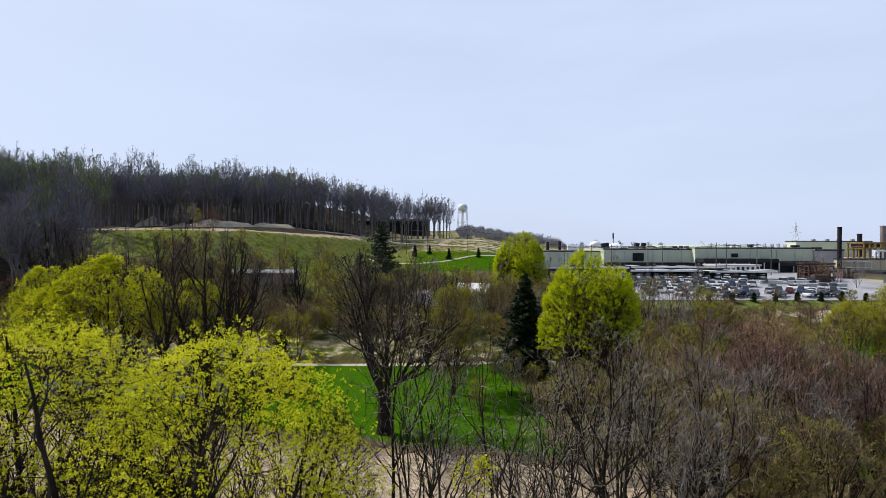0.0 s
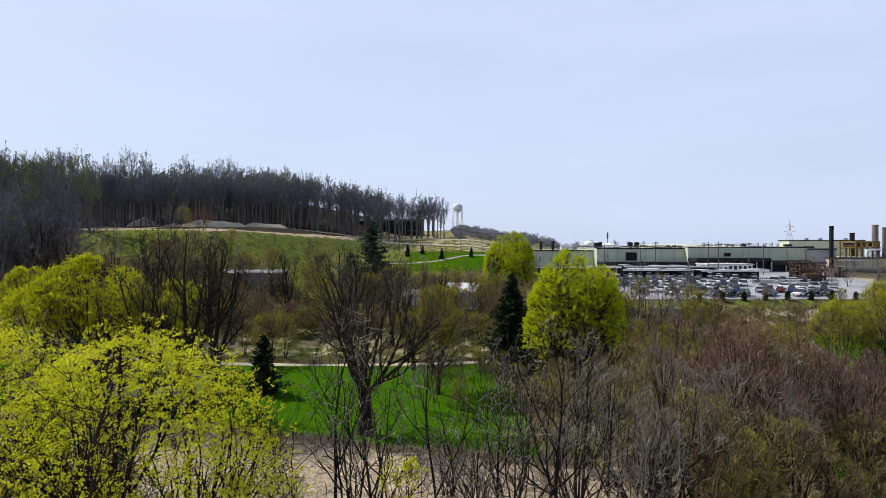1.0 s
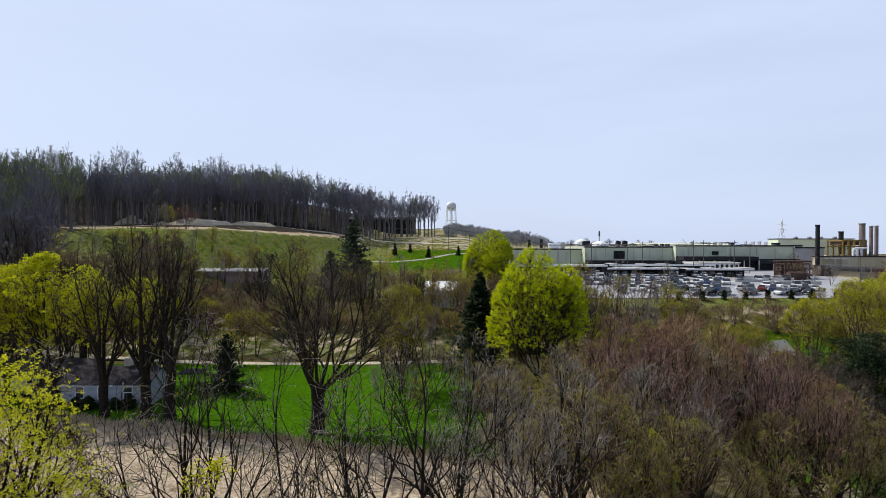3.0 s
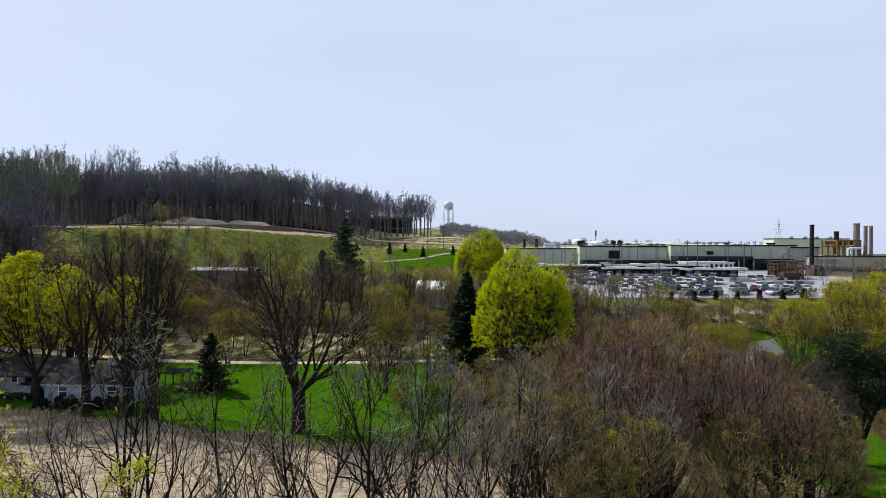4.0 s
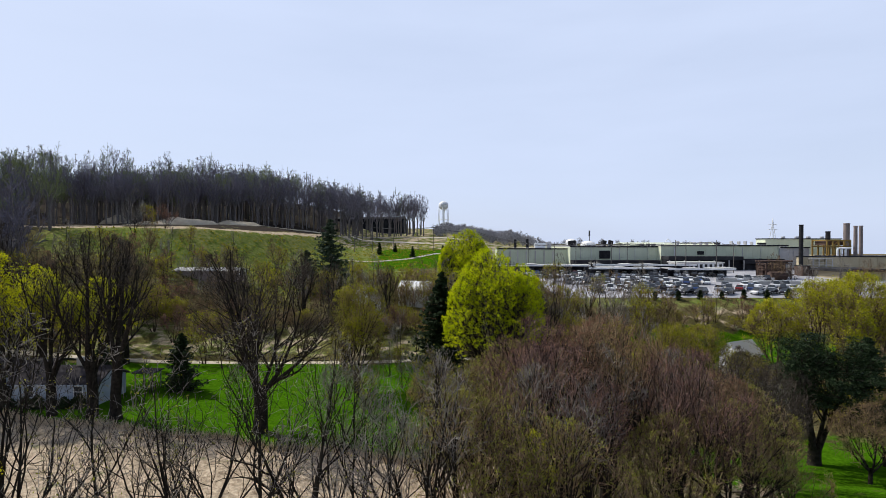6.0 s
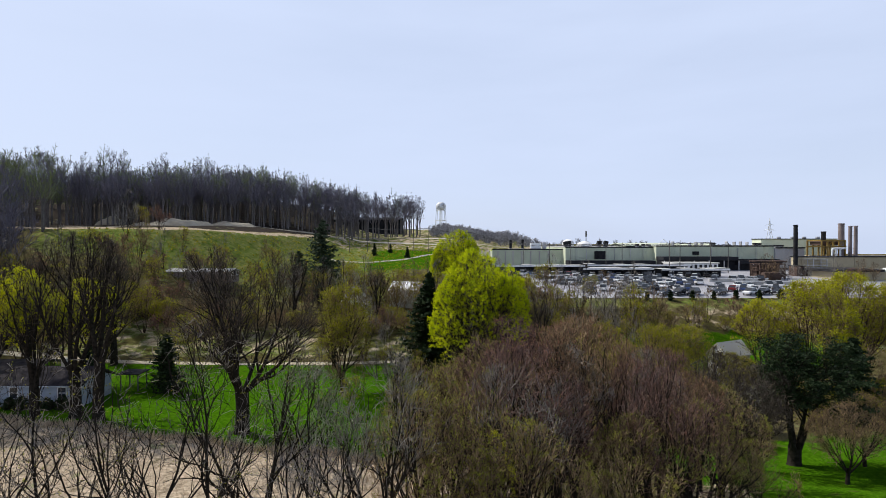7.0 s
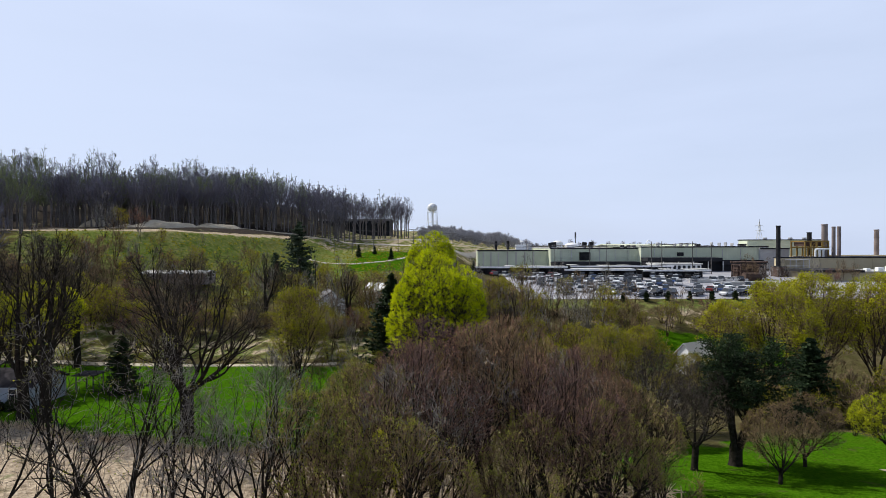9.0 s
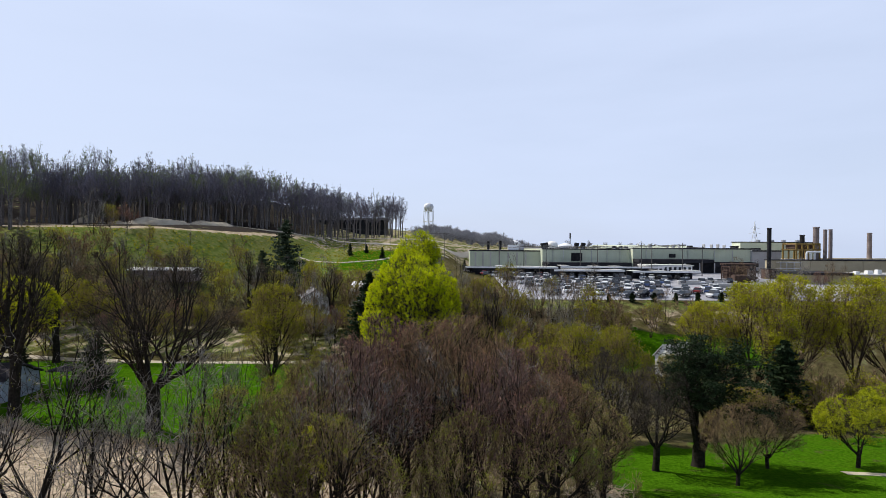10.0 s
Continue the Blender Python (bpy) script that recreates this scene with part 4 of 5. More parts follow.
for x, y in ((58.5, 86), (60.5, 84), (57, 88.5), (62.5, 86.5), (55, 85)):
    spots[1].append((x, y, 40 * x, 0.8))
for k in range(34):
    spots[k % 3 == 0].append((65 + 1.8 * k + rng.normal(0, 0.8), 75 + rng.normal(0, 4.0), 77 * k, rng.uniform(0.8, 1.3)))
for k in range(12):
    spots[k % 2].append((58 + 5.0 * k + rng.normal(0, 1.0), 116 + rng.normal(0, 2.0), 51 * k, rng.uniform(0.6, 1.0)))
spots = [[p for p in row if math.hypot(p[0] - 21, p[1] - 71) > 6.5] for row in spots]
for proto, places in zip(bush, spots):
    stand(proto, places)

# ---- the wood on the hill ----


def tall_stem(seed, h, w, bole):
    return fan(R(seed), h, w, 0.30, stems=4, bole=h * bole, limbs=6, fork=(4, 2), spread=24, low=0.08, wide=38, narrow=26, pull=0.09, wob=0.09, up=0.04, thin=0.05, belly=0.66, caps=(0.24, 0.14, 0.08), stem=(0.6, 0.86), points=(5, 4, 3, 2), sides=(4, 3, 3, 3), flat_from=2, flare=1.25)


def slim(levels):
    """Coarser tubes for trees seen from far off."""
    return [(p[:, ::7], r[:, ::7], 3) if k == 9 else (p[:, [0, 2, 4]], r[:, [0, 2, 4]], 3) if p.shape[1] == 5 else (p[:, [0, -1]], r[:, [0, -1]], 2) for p, r, k in levels]


protos = [tall_stem(40 + i, *row) for i, row in enumerate(((24, 8.4, 0.32), (23, 7.4, 0.40), (24, 9.0, 0.27), (22.5, 7.8, 0.36)))]
edge_tree = []
for i, g in enumerate(protos):
    ob = thing("woodland_edge_tree", "tall bare straight-trunked tree at the wood's edge", "tree", "woodland edge trees")
    a, b = wood(g, "bark_grey", "twig_wood_haze", 1)
    part("trunk", a, ob)
    part("crown", b, ob)
    edge_tree.append(ob)
protos = [slim(g) for g in protos]
rng = R(50)
row = [[] for _ in protos]
for i in range(84):
    f = i / 83
    x = -122 + 124 * f + rng.normal(0, 0.8)
    y = 196 + 32 * ease(0, 0.75, f) + 44 * ease(0.75, 1, f) + rng.normal(0, 2.2)
    row[i % 4].append((x, y, rng.uniform(0, 360), rng.uniform(0.82, 1.05) * (1 - 0.12 * f)))
for ob, places in zip(edge_tree, row):
    stand(ob, places)
pieces = []
count = 0
while count < 880:
    x, y = (rng.uniform(-250, -70) if rng.uniform() < 0.55 else rng.uniform(-130, 2)), rng.uniform(95, 310)
    inner = 205 + 32 * ease(-118, -20, x) + 40 * ease(-20, 0, x)
    slope = x < -0.70 * y + 2 + rng.normal(0, 5)
    if slope and rng.uniform() < 0.45:
        continue
    if slope:
        inner = np.interp(x, [-265, -130, -70], [150, 112, 100])
    if x > -26 and not slope and rng.uniform() < 0.6:
        count += 0.3
        continue
    if y < inner or rng.uniform() > math.exp(-(y - inner) / (130 if slope else 30)):
        continue
    g = protos[rng.integers(4)]
    s, a = rng.uniform(0.86, 0.98), rng.uniform(0, 6.28)
    turn = np.array([[math.cos(a), -math.sin(a), 0], [math.sin(a), math.cos(a), 0], [0, 0, 1]]) * s
    at = np.array([x, y, lz(x, y)])
    green = 1 if rng.uniform() < (0.45 if x < -60 else 0.2) else 0
    for j, (p, r, k) in enumerate(g):
        pieces.append((*tubes(p @ turn.T + at, r, k), 2 if j < 2 else green))
    count += 1
tagged(new("woodland", mesh_of("woodland", pieces, ["twig_wood_haze", "wood_green", "bark_grey"])), "dense bare woodland covering the hill, some crowns in bud", "woodland", kind="stuff")

# ---- the works ----


def gable_roof(x0, x1, y0, y1, z0, z1, over=0.4, thick=0.18, along="x"):
    """A two-sided roof with a ridge along one axis, as (verts, quads)."""
    if along == "x":
        ym = (y0 + y1) / 2
        prof = [(y0 - over, z0), (ym, z1), (y1 + over, z0), (y1 + over, z0 - thick), (ym, z1 - thick), (y0 - over, z0 - thick)]
        v = [(x, a, b) for x in (x0 - over, x1 + over) for a, b in prof]
    else:
        xm = (x0 + x1) / 2
        prof = [(x0 - over, z0), (xm, z1), (x1 + over, z0), (x1 + over, z0 - thick), (xm, z1 - thick), (x0 - over, z0 - thick)]
        v = [(a, y, b) for y in (y1 + over, y0 - over) for a, b in prof]
    q = [(i, (i + 1) % 6, 6 + (i + 1) % 6, 6 + i) for i in range(6)]
    return v, q + [(0, 5, 4, 1), (1, 4, 3, 2), (7, 10, 11, 6), (8, 9, 10, 7)]


def gable_wall(x0, x1, y, z0, z1, thick=0.2, axis="x"):
    """The triangle under a gable, as a thin prism."""
    a = [(x0, z0), (x1, z0), ((x0 + x1) / 2, z1), ((x0 + x1) / 2, z1)]
    v = [((u, y + d, w) if axis == "x" else (y + d, u, w)) for d in (0, thick) for u, w in a]
    return v, [(0, 1, 2, 3), (7, 6, 5, 4), (0, 4, 5, 1), (1, 5, 6, 2), (3, 7, 4, 0)]


def works():
    ob = thing("factory_building", "long low factory in pale green metal siding with a flat roof", "factory")
    walls = [(34, 62, 214, 16.2, "siding_green"), (62, 96, 209, 17.1, "siding_green"), (96, 141, 206, 17.6, "siding_green"), (141, 152, 205, 16.9, "siding_grey")]
    for x0, x1, y, top, mat in walls:
        w = part("wall", boxes("wall", [(x0, y, 6.0, x1, 222 if x0 < 60 else 262, top)], mat), ob)
        part("roof", boxes("roof", [(x0 - 0.15, y - 0.15, top, x1 + 0.15, 222.2 if x0 < 60 else 262.2, top + 0.25)], "roofing"), ob)
        part("coping", boxes("coping", [(x0 - 0.2, y - 0.28, top - 0.15, x1 + 0.2, y - 0.16, top + 0.35)], "dark_wall", 0.02), w, "dark roof edge")
        ribs = boxes("rib", [(0, 0, 0, 0.14, 0.07, top - 9.0)], mat)
        for k in range(int((x1 - x0) / 2.0)):
            part("rib", ribs, w).location = (x0 + 1.0 + 2.0 * k, y - 0.07, 9.0)
    for x in (36, 39, 42, 45.5, 49, 52.5, 56):
        part("pilaster", boxes("pilaster", [(x, 213.6, 8.4, x + 0.5, 214, 15.6)], "concrete", 0.03), ob, "pale upright panel")
    part("louvre", boxes("louvre", [(73.2, 208.6, 12.6, 77.4, 209.0, 15.7)], "black", 0.05), ob, "dark louvred opening")
    part("sign_panel", boxes("sign_panel", [(109.8, 205.6, 14.2, 112.2, 205.93, 15.6)], "black", 0.05), ob)
    for x in (66, 70, 81, 87, 92, 101, 117, 127, 134):
        part("downpipe", mesh_of("downpipe", [(*rod([(x, 205.7 if x > 96 else 208.7, 9), (x, 205.7 if x > 96 else 208.7, 17.0)], 0.12), 0)], ["steel"]), ob)
    for x0, x1, y0, z in ((62, 95, 203, 12.1), (96, 124, 199, 13.7), (124, 141, 200, 12.4)):
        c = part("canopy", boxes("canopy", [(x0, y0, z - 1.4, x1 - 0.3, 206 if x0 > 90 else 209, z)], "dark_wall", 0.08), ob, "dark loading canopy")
        for k in range(int((x1 - x0) / 5.5) + 1):
            part("post", boxes("post", [(x0 + 0.4 + 5.5 * k, y0 + 0.3, 6.5, x0 + 0.7 + 5.5 * k, y0 + 0.6, z - 1.4)], "steel"), c)
    # dark dock walls; shade under the canopies is put into their colour
    part("dock_wall", boxes("dock_wall", [(96.2, 201.5, 6.0, 140.5, 206, 12.7)], "dark_wall"), ob, "dark dock wall, canopy shade put into its colour")
    part("dock_wall", boxes("dock_wall", [(62.2, 206.6, 6.0, 95.8, 209, 11.2)], "dark_wall"), ob, "dark dock wall, canopy shade put into its colour")


works()


def office():
    ob = thing("office_block", "low white office block with narrow dark windows", "building")
    part("wall", boxes("wall", [(95, 189, 6.0, 111, 197, 11.6)], "white"), ob)
    part("roof", boxes("roof", [(94.6, 188.6, 11.6, 111.4, 197.3, 11.95)], "roofing", 0.05), ob)
    for k in range(9):
        w = part("window", boxes("window", [(96.0 + 1.7 * k, 188.88, 9.4, 96.9 + 1.7 * k, 189.02, 11.2)], "glass"), ob)
        part("sill", boxes("sill", [(95.9 + 1.7 * k, 188.8, 9.28, 97.0 + 1.7 * k, 189.0, 9.4)], "concrete"), w)


office()


def power_house():
    ob = thing("boiler_house", "tall pale green penthouse block above the factory", "building")
    part("wall", boxes("wall", [(151.4, 232, 8, 184, 239, 20.4)], "siding_green"), ob)
    part("roof", boxes("roof", [(151.1, 231.7, 20.4, 184.3, 239.3, 20.75)], "dark_wall", 0.05), ob)
    for x in (160, 166, 171, 177):
        part("vent", boxes("vent", [(x, 234, 20.75, x + 1.2, 235.2, 21.6)], "steel", 0.1), ob)
    ob = thing("tan_factory_wing", "flat-roofed factory wing with tan block walls", "building")
    w = part("wall", boxes("wall", [(135, 184, 5, 150, 186.5, 13.9), (150, 184.004, 5, 240, 199, 13.9)], "siding_tan"), ob)
    part("rear_wall", boxes("rear_wall", [(152, 199, 5, 240, 228, 13.8)], "siding_tan"), ob)
    part("roof", boxes("roof", [(134.8, 183.8, 13.9, 149.9, 186.7, 14.25), (149.9, 183.8, 13.9, 240.2, 199.2, 14.25)], "dark_wall", 0.05), ob)
    pier = boxes("pier", [(0, 0, 0, 0.5, 0.16, 8.5)], "siding_tan")
    for k in range(17):
        part("pier", pier, w).location = (137 + 6 * k, 183.84, 5.3)
    part("loading_door", boxes("loading_door", [(139.5, 183.7, 6.5, 144, 184, 10.6)], "white", 0.03), ob)
    part("loading_door", boxes("loading_door", [(146, 183.7, 6.5, 150, 184, 10.2)], "siding_grey", 0.03), ob)
    ob = thing("gatehouse", "low tan shed with a wide dark flat roof", "shed")
    part("wall", boxes("wall", [(131, 160.5, 5, 196, 172, 10.2)], "siding_tan"), ob)
    part("roof", boxes("roof", [(129.5, 159, 10.2, 145, 173, 10.95)], "black", 0.06), ob, "dark deep roof edge")
    part("roof", boxes("roof", [(145.1, 159.8, 10.2, 197, 173, 10.5)], "roofing", 0.05), ob)
    for k, x in enumerate((147, 150.5, 153.5, 158, 165, 168, 174)):
        part("roof_vent", boxes("roof_vent", [(x, 161, 10.5, x + 1.2 + 0.5 * (k % 2), 162.3, 11.3 + 0.3 * (k % 3))], "white", 0.08), ob)


power_house()


def stack(name, label, x, y, r, z0, z1, mat, bands=3):
    ob = thing(name, label, "chimney", "chimneys")
    v, q = rod([(x, y, z0), (x, y, (z0 + z1) / 2), (x, y, z1)], r, r * 0.94, 16)
    part("shaft", mesh_of("shaft", [(v, q, 0)], [mat]), ob)
    part("rim", mesh_of("rim", [(*rod([(x, y, z1 - 0.35), (x, y, z1 + 0.05)], r * 1.06, r * 1.06, 16), 0), (*rod([(x, y, z1 - 0.4), (x, y, z1 + 0.02)], r * 0.8, r * 0.8), 1)], [mat, "black"]), ob)
    for k in range(bands):
        z = z0 + (z1 - z0) * (0.25 + 0.22 * k)
        part("band", mesh_of("band", [(*rod([(x, y, z), (x, y, z + 0.15)], r * 1.04, r * 1.04, 16), 0)], [mat]), ob)


stack("smokestack", "slim black steel smokestack", 134.0, 182.6, 0.7, 6.5, 24.9, "black")
stack("smokestack", "thick brown steel smokestack", 156.0, 191.5, 1.0, 14.0, 25.7, "rust")
stack("smokestack", "slender brown steel smokestack", 159.2, 191.5, 0.62, 14.0, 24.8, "rust")
stack("smokestack", "slender brown steel smokestack", 161.5, 192.0, 0.62, 14.0, 24.9, "rust")
stack("smokestack", "short black steel smokestack", 173.3, 225.0, 0.95, 14.0, 23.6, "black", 1)
stack("smokestack", "lone brown-grey steel smokestack", 199.0, 222.0, 0.9, 14.0, 24.6, "rust")


def lattice(name, label, category, x0, y0, z0, x1, y1, z1, bays, floors, r, mat, diagonal=True):
    """A steel frame: uprights, beams on each floor and diagonals."""
    ob = thing(name, label, category)
    xs, zs = np.linspace(x0, x1, bays + 1), np.linspace(z0, z1, floors + 1)
    for x in xs:
        for y in (y0, y1):
            part("upright", boxes("upright", [(x - r, y - r, z0 - 1.5, x + r, y + r, z1)], mat), ob)
    for z in zs[1:]:
        for y in (y0, y1):
            part("beam", boxes("beam", [(x0 - r, y - r * 0.8, z - r * 1.4, x1 + r, y + r * 0.8, z + r)], mat), ob)
        for x in xs:
            part("crossbeam", boxes("crossbeam", [(x - r * 0.7, y0, z - r, x + r * 0.7, y1, z + r * 0.6)], mat), ob)
    if diagonal:
        for k in range(bays):
            a = (xs[k], y0 - r * 0.3, zs[k % floors]), (xs[k + 1], y0 - r * 0.3, zs[k % floors + 1])
            part("brace", mesh_of("brace", [(*rod(a, r * 0.5), 0)], [mat]), ob)
    return ob


rig = lattice("yellow_steel_frame", "yellow-ochre steel plant frame on the roof", "steel frame", 148.4, 190.5, 15.4, 156.6, 198, 19.7, 4, 2, 0.22, "yellow_steel")
part("hopper", boxes("hopper", [(149.0, 192, 17.9, 155.8, 197.5, 19.5)], "rust_dark", 0.2), rig, "dark brown casing")
part("deck", boxes("deck", [(148.0, 190.2, 17.55, 157.2, 198.4, 17.72)], "yellow_steel", 0.03), rig)
duct = thing("bent_duct", "pale bent ventilation ducts on the roof", "duct")
for dx in (0.0, 1.4, 2.8):
    arc = [(150.6 + dx, 188.4, 14.2)] + [(150.6 + dx + 0.7 * (1 - math.cos(a)), 188.4, 16.2 + 0.7 * math.sin(a)) for a in np.linspace(0, 1.57, 5)] + [(152.6 + dx, 188.4, 16.9)]
    part("pipe", mesh_of("pipe", [(*rod(arc, 0.32), 0)], ["white"]), duct)
rack = lattice("pipe_rack", "rusty steel pipe rack beside the car park", "pipe rack", 110.5, 163, 6.8, 118.0, 168, 12.4, 4, 3, 0.17, "rust_dark")
for z, y in ((10.9, 164), (10.9, 166), (13.1, 164.5), (13.1, 166), (13.1, 167.5), (9.0, 164.2)):
    part("pipe", mesh_of("pipe", [(*rod([(109.8, y, z), (119.5, y, z)], 0.28), 0)], ["rust_dark"]), rack)
part("casing", boxes("casing", [(111.0, 165.6, 6.6, 117.6, 168.4, 12.0)], "rust_dark", 0.1), rack, "dark rusty casing")
tank = thing("brown_tank", "brown horizontal storage tank", "tank")
part("shell", mesh_of("shell", [(*rod([(110.2, 161.0, 8.8), (110.6, 161.0, 8.8), (114.6, 161.0, 8.8), (115, 161.0, 8.8)], 1.4), 0)], ["rust_dark"]), tank)
for x in (111.2, 113.6):
    part("saddle", boxes("saddle", [(x, 160.0, 6.4, x + 0.4, 162.0, 7.9)], "concrete"), tank)
for x0, h in ((127.5, 3.2), (130.5, 2.2), (121.0, 2.5)):
    s = thing("steel_bin", "dark steel bin beside the works", "bin", "steel bins")
    part("body", boxes("body", [(x0, 172, lz(x0, 174) - 0.1, x0 + 2.6, 176, lz(x0, 174) + h)], "rust_dark", 0.1), s)
    part("lid", boxes("lid", [(x0 - 0.1, 171.9, lz(x0, 174) + h, x0 + 2.7, 176.1, lz(x0, 174) + h + 0.2)], "black", 0.03), s)
gantry = thing("stack_scaffold", "grey steel stair and pipe frame beside the black stack", "steel frame")
for x in (137, 139, 141.5, 143.5):
    part("upright", boxes("upright", [(x, 181, 6.5, x + 0.18, 181.2, 13.4)], "steel"), gantry)
for z in (9, 11.2, 13.3):
    part("platform", boxes("platform", [(136.8, 180.8, z, 143.9, 183.2, z + 0.15)], "steel"), gantry)
    part("guardrail", boxes("guardrail", [(136.8, 180.8, z + 1.0, 143.9, 180.86, z + 1.06)], "steel"), gantry)

# rooftop plant, in the order along the roof


def rooftop(x, y, z, w, h, tilt=0.0, mat="black", label="dark ventilation unit on the factory roof"):
    ob = thing("rooftop_unit", label, "roof vent", "rooftop units", pose(x, y, z, 0, tilt, 0))
    part("curb", boxes("curb", [(-w * 0.4, -0.7, -0.3, w * 0.4, 0.7, 0.3)], "steel"), ob)
    part("hood", boxes("hood", [(-w / 2, -0.9, 0.25, w / 2, 0.9, h)], mat, 0.12), ob)


for x, w, h, tilt, mat in ((63.5, 2.8, 2.2, -8, "black"), (70.5, 3.4, 1.2, 0, "hazy_steel"), (75.6, 1.5, 2.3, 12, "black"), (78.2, 1.5, 2.3, 12, "black"), (55.0, 1.6, 2.6, 0, "steel"), (51.5, 4.2, 2.2, 0, "hazy_steel"),
                           (41.5, 0.9, 3.6, 0, "black"), (46.3, 0.9, 3.8, 0, "black"), (90.8, 1.2, 1.1, 0, "black"), (93.3, 1.0, 1.1, 0, "black"), (95.4, 1.3, 1.0, 0, "black"), (120.5, 1.6, 1.0, 0, "black"), (104.8, 0.8, 1.6, 0, "steel"),
                           (111.5, 0.6, 1.2, 0, "steel"), (114.0, 0.6, 1.4, 0, "steel"), (116.3, 0.5, 1.2, 0, "steel"), (126.0, 0.4, 1.6, 0, "steel"), (129.0, 0.4, 1.5, 0, "steel"), (131.5, 0.4, 1.6, 0, "steel"), (134.0, 0.4, 1.4, 0, "steel"),
                           (138.0, 2.6, 1.0, 0, "black"), (146.5, 3.0, 0.9, 0, "black")):
    z = 16.45 if x < 62 else 17.35 if x < 96 else 17.85 if x < 141 else 17.15
    rooftop(x, 216 if x < 62 else 212, z, w, h, tilt, mat, "pale ventilation unit on the factory roof" if mat != "black" else "dark ventilation unit on the factory roof")
ridge = thing("raised_roof_light", "low raised ridge of pale roof panels on the factory", "roof light")
part("panel", mesh_of("panel", [(*gable_roof(88, 126, 218, 240, 17.86, 18.9), 0)], ["siding_green"]), ridge)
aframe = thing("roof_a_frame", "steel A-shaped frame on the factory roof", "steel frame")
for a, b in (((99.5, 214, 17.8), (102, 214, 20.4)), ((104.5, 214, 17.8), (102, 214, 20.4)), ((100.6, 214, 18.9), (103.4, 214, 18.9))):
    part("leg", mesh_of("leg", [(*rod((a, b), 0.12), 0)], ["hazy_steel"]), aframe)
for i, (x, y, r, h) in enumerate(((64, 318, 5.0, 2.6), (84, 300, 3.2, 2.0), (82.5, 260, 3.6, 1.9))):
    dome = thing("white_dome", "low white domed tank roof", "tank roof", "white domes")
    rings = [[(x + r * math.cos(t) * math.cos(a), y + r * math.sin(t) * math.cos(a), 19.0 - 1.2 * (y < 300) + h * math.sin(a)) for t in np.linspace(0, 6.283, 17)[:-1]] for a in np.linspace(0, 1.45, 6)]
    v = np.array(rings)
    k = np.arange(6 * 16).reshape(6, 16)
    q = np.stack([k[:-1], np.roll(k, -1, 1)[:-1], np.roll(k, -1, 1)[1:], k[1:]], -1)
    part("roof", mesh_of("roof", [(v.reshape(-1, 3), q.reshape(-1, 4), 0)], ["white"]), dome)
    part("shell", mesh_of("shell", [(*rod([(x, y, 10), (x, y, 19.05 - 1.2 * (y < 300))], r, r, 16), 0)], ["hazy_steel"]), dome)


# ---- water tower, pylon, mast ----


def water_tower(x, y):
    z0 = lz(x, y)
    ob = thing("water_tower", "white water tower with an elliptical tank on tall legs", "water tower")
    prof = [(0.3, 42.0), (2.0, 42.4), (3.2, 43.4), (3.5, 44.6), (3.4, 45.9), (2.7, 47.0), (1.4, 47.8), (0.2, 48.1)]
    v = np.array([[(x + r * math.cos(t), y + r * math.sin(t), z) for t in np.linspace(0, 6.283, 25)[:-1]] for r, z in prof])
    k = np.arange(8 * 24).reshape(8, 24)
    q = np.stack([k[:-1], np.roll(k, -1, 1)[:-1], np.roll(k, -1, 1)[1:], k[1:]], -1)
    tankm = mesh_of("tank", [(v.reshape(-1, 3), q.reshape(-1, 4), 0)], ["hazy_steel"])
    tankm.polygons.foreach_set("use_smooth", np.ones(len(tankm.polygons), bool))
    t = part("tank", tankm, ob)
    part("emblem", boxes("emblem", [(x + 0.7, y - 3.6, 45.0, x + 2.0, y - 2.9, 46.0)], "steel", 0.05), t, "dark plain patch on the tank")
    part("riser", mesh_of("riser", [(*rod([(x, y, z0 - 1), (x, y, 42.2)], 0.4), 0)], ["hazy_steel"]), ob)
    for k in range(6):
        a = k * math.pi / 3 + 0.3
        part("leg", mesh_of("leg", [(*rod([(x + 4.3 * math.cos(a), y + 4.3 * math.sin(a), z0 - 1), (x + 3.3 * math.cos(a), y + 3.3 * math.sin(a), 43.5)], 0.2), 0)], ["hazy_steel"]), ob)
        b = a + math.pi / 3
        for z, r in ((z0 + 7, 3.98), (z0 + 14, 3.68)):
            part("strut", mesh_of("strut", [(*rod([(x + r * math.cos(a), y + r * math.sin(a), z), (x + r * math.cos(b), y + r * math.sin(b), z)], 0.14), 0)], ["hazy_steel"]), ob)


water_tower(12.7, 380)
pylon = thing("transmission_tower", "pale lattice transmission tower in the distance", "pylon")
for sx in (-1, 1):
    for sy in (-1, 1):
        part("leg", mesh_of("leg", [(*rod([(207 + 2.6 * sx, 318 + 2.6 * sy, lz(207, 318) - 1.5), (207 + 0.5 * sx, 318 + 0.5 * sy, 27), (207, 318, 33.5)], 0.14), 0)], ["hazy_steel"]), pylon)
for z, w in ((26.5, 3.4), (29.5, 2.6)):
    part("crossarm", mesh_of("crossarm", [(*rod([(207 - w, 318, z), (207, 318, z + 0.5), (207 + w, 318, z)], 0.13), 0)], ["hazy_steel"]), pylon)
for k in range(6):
    z, w = 14 + 2.4 * k, 2.0 - 0.28 * k
    part("brace", mesh_of("brace", [(*rod([(207 - w, 318 - w, z), (207 + w - 0.25, 318 - w, z + 2.4)], 0.09), 0)], ["hazy_steel"]), pylon)
mast = thing("radio_mast", "thin dark radio mast beyond the roofs", "mast")
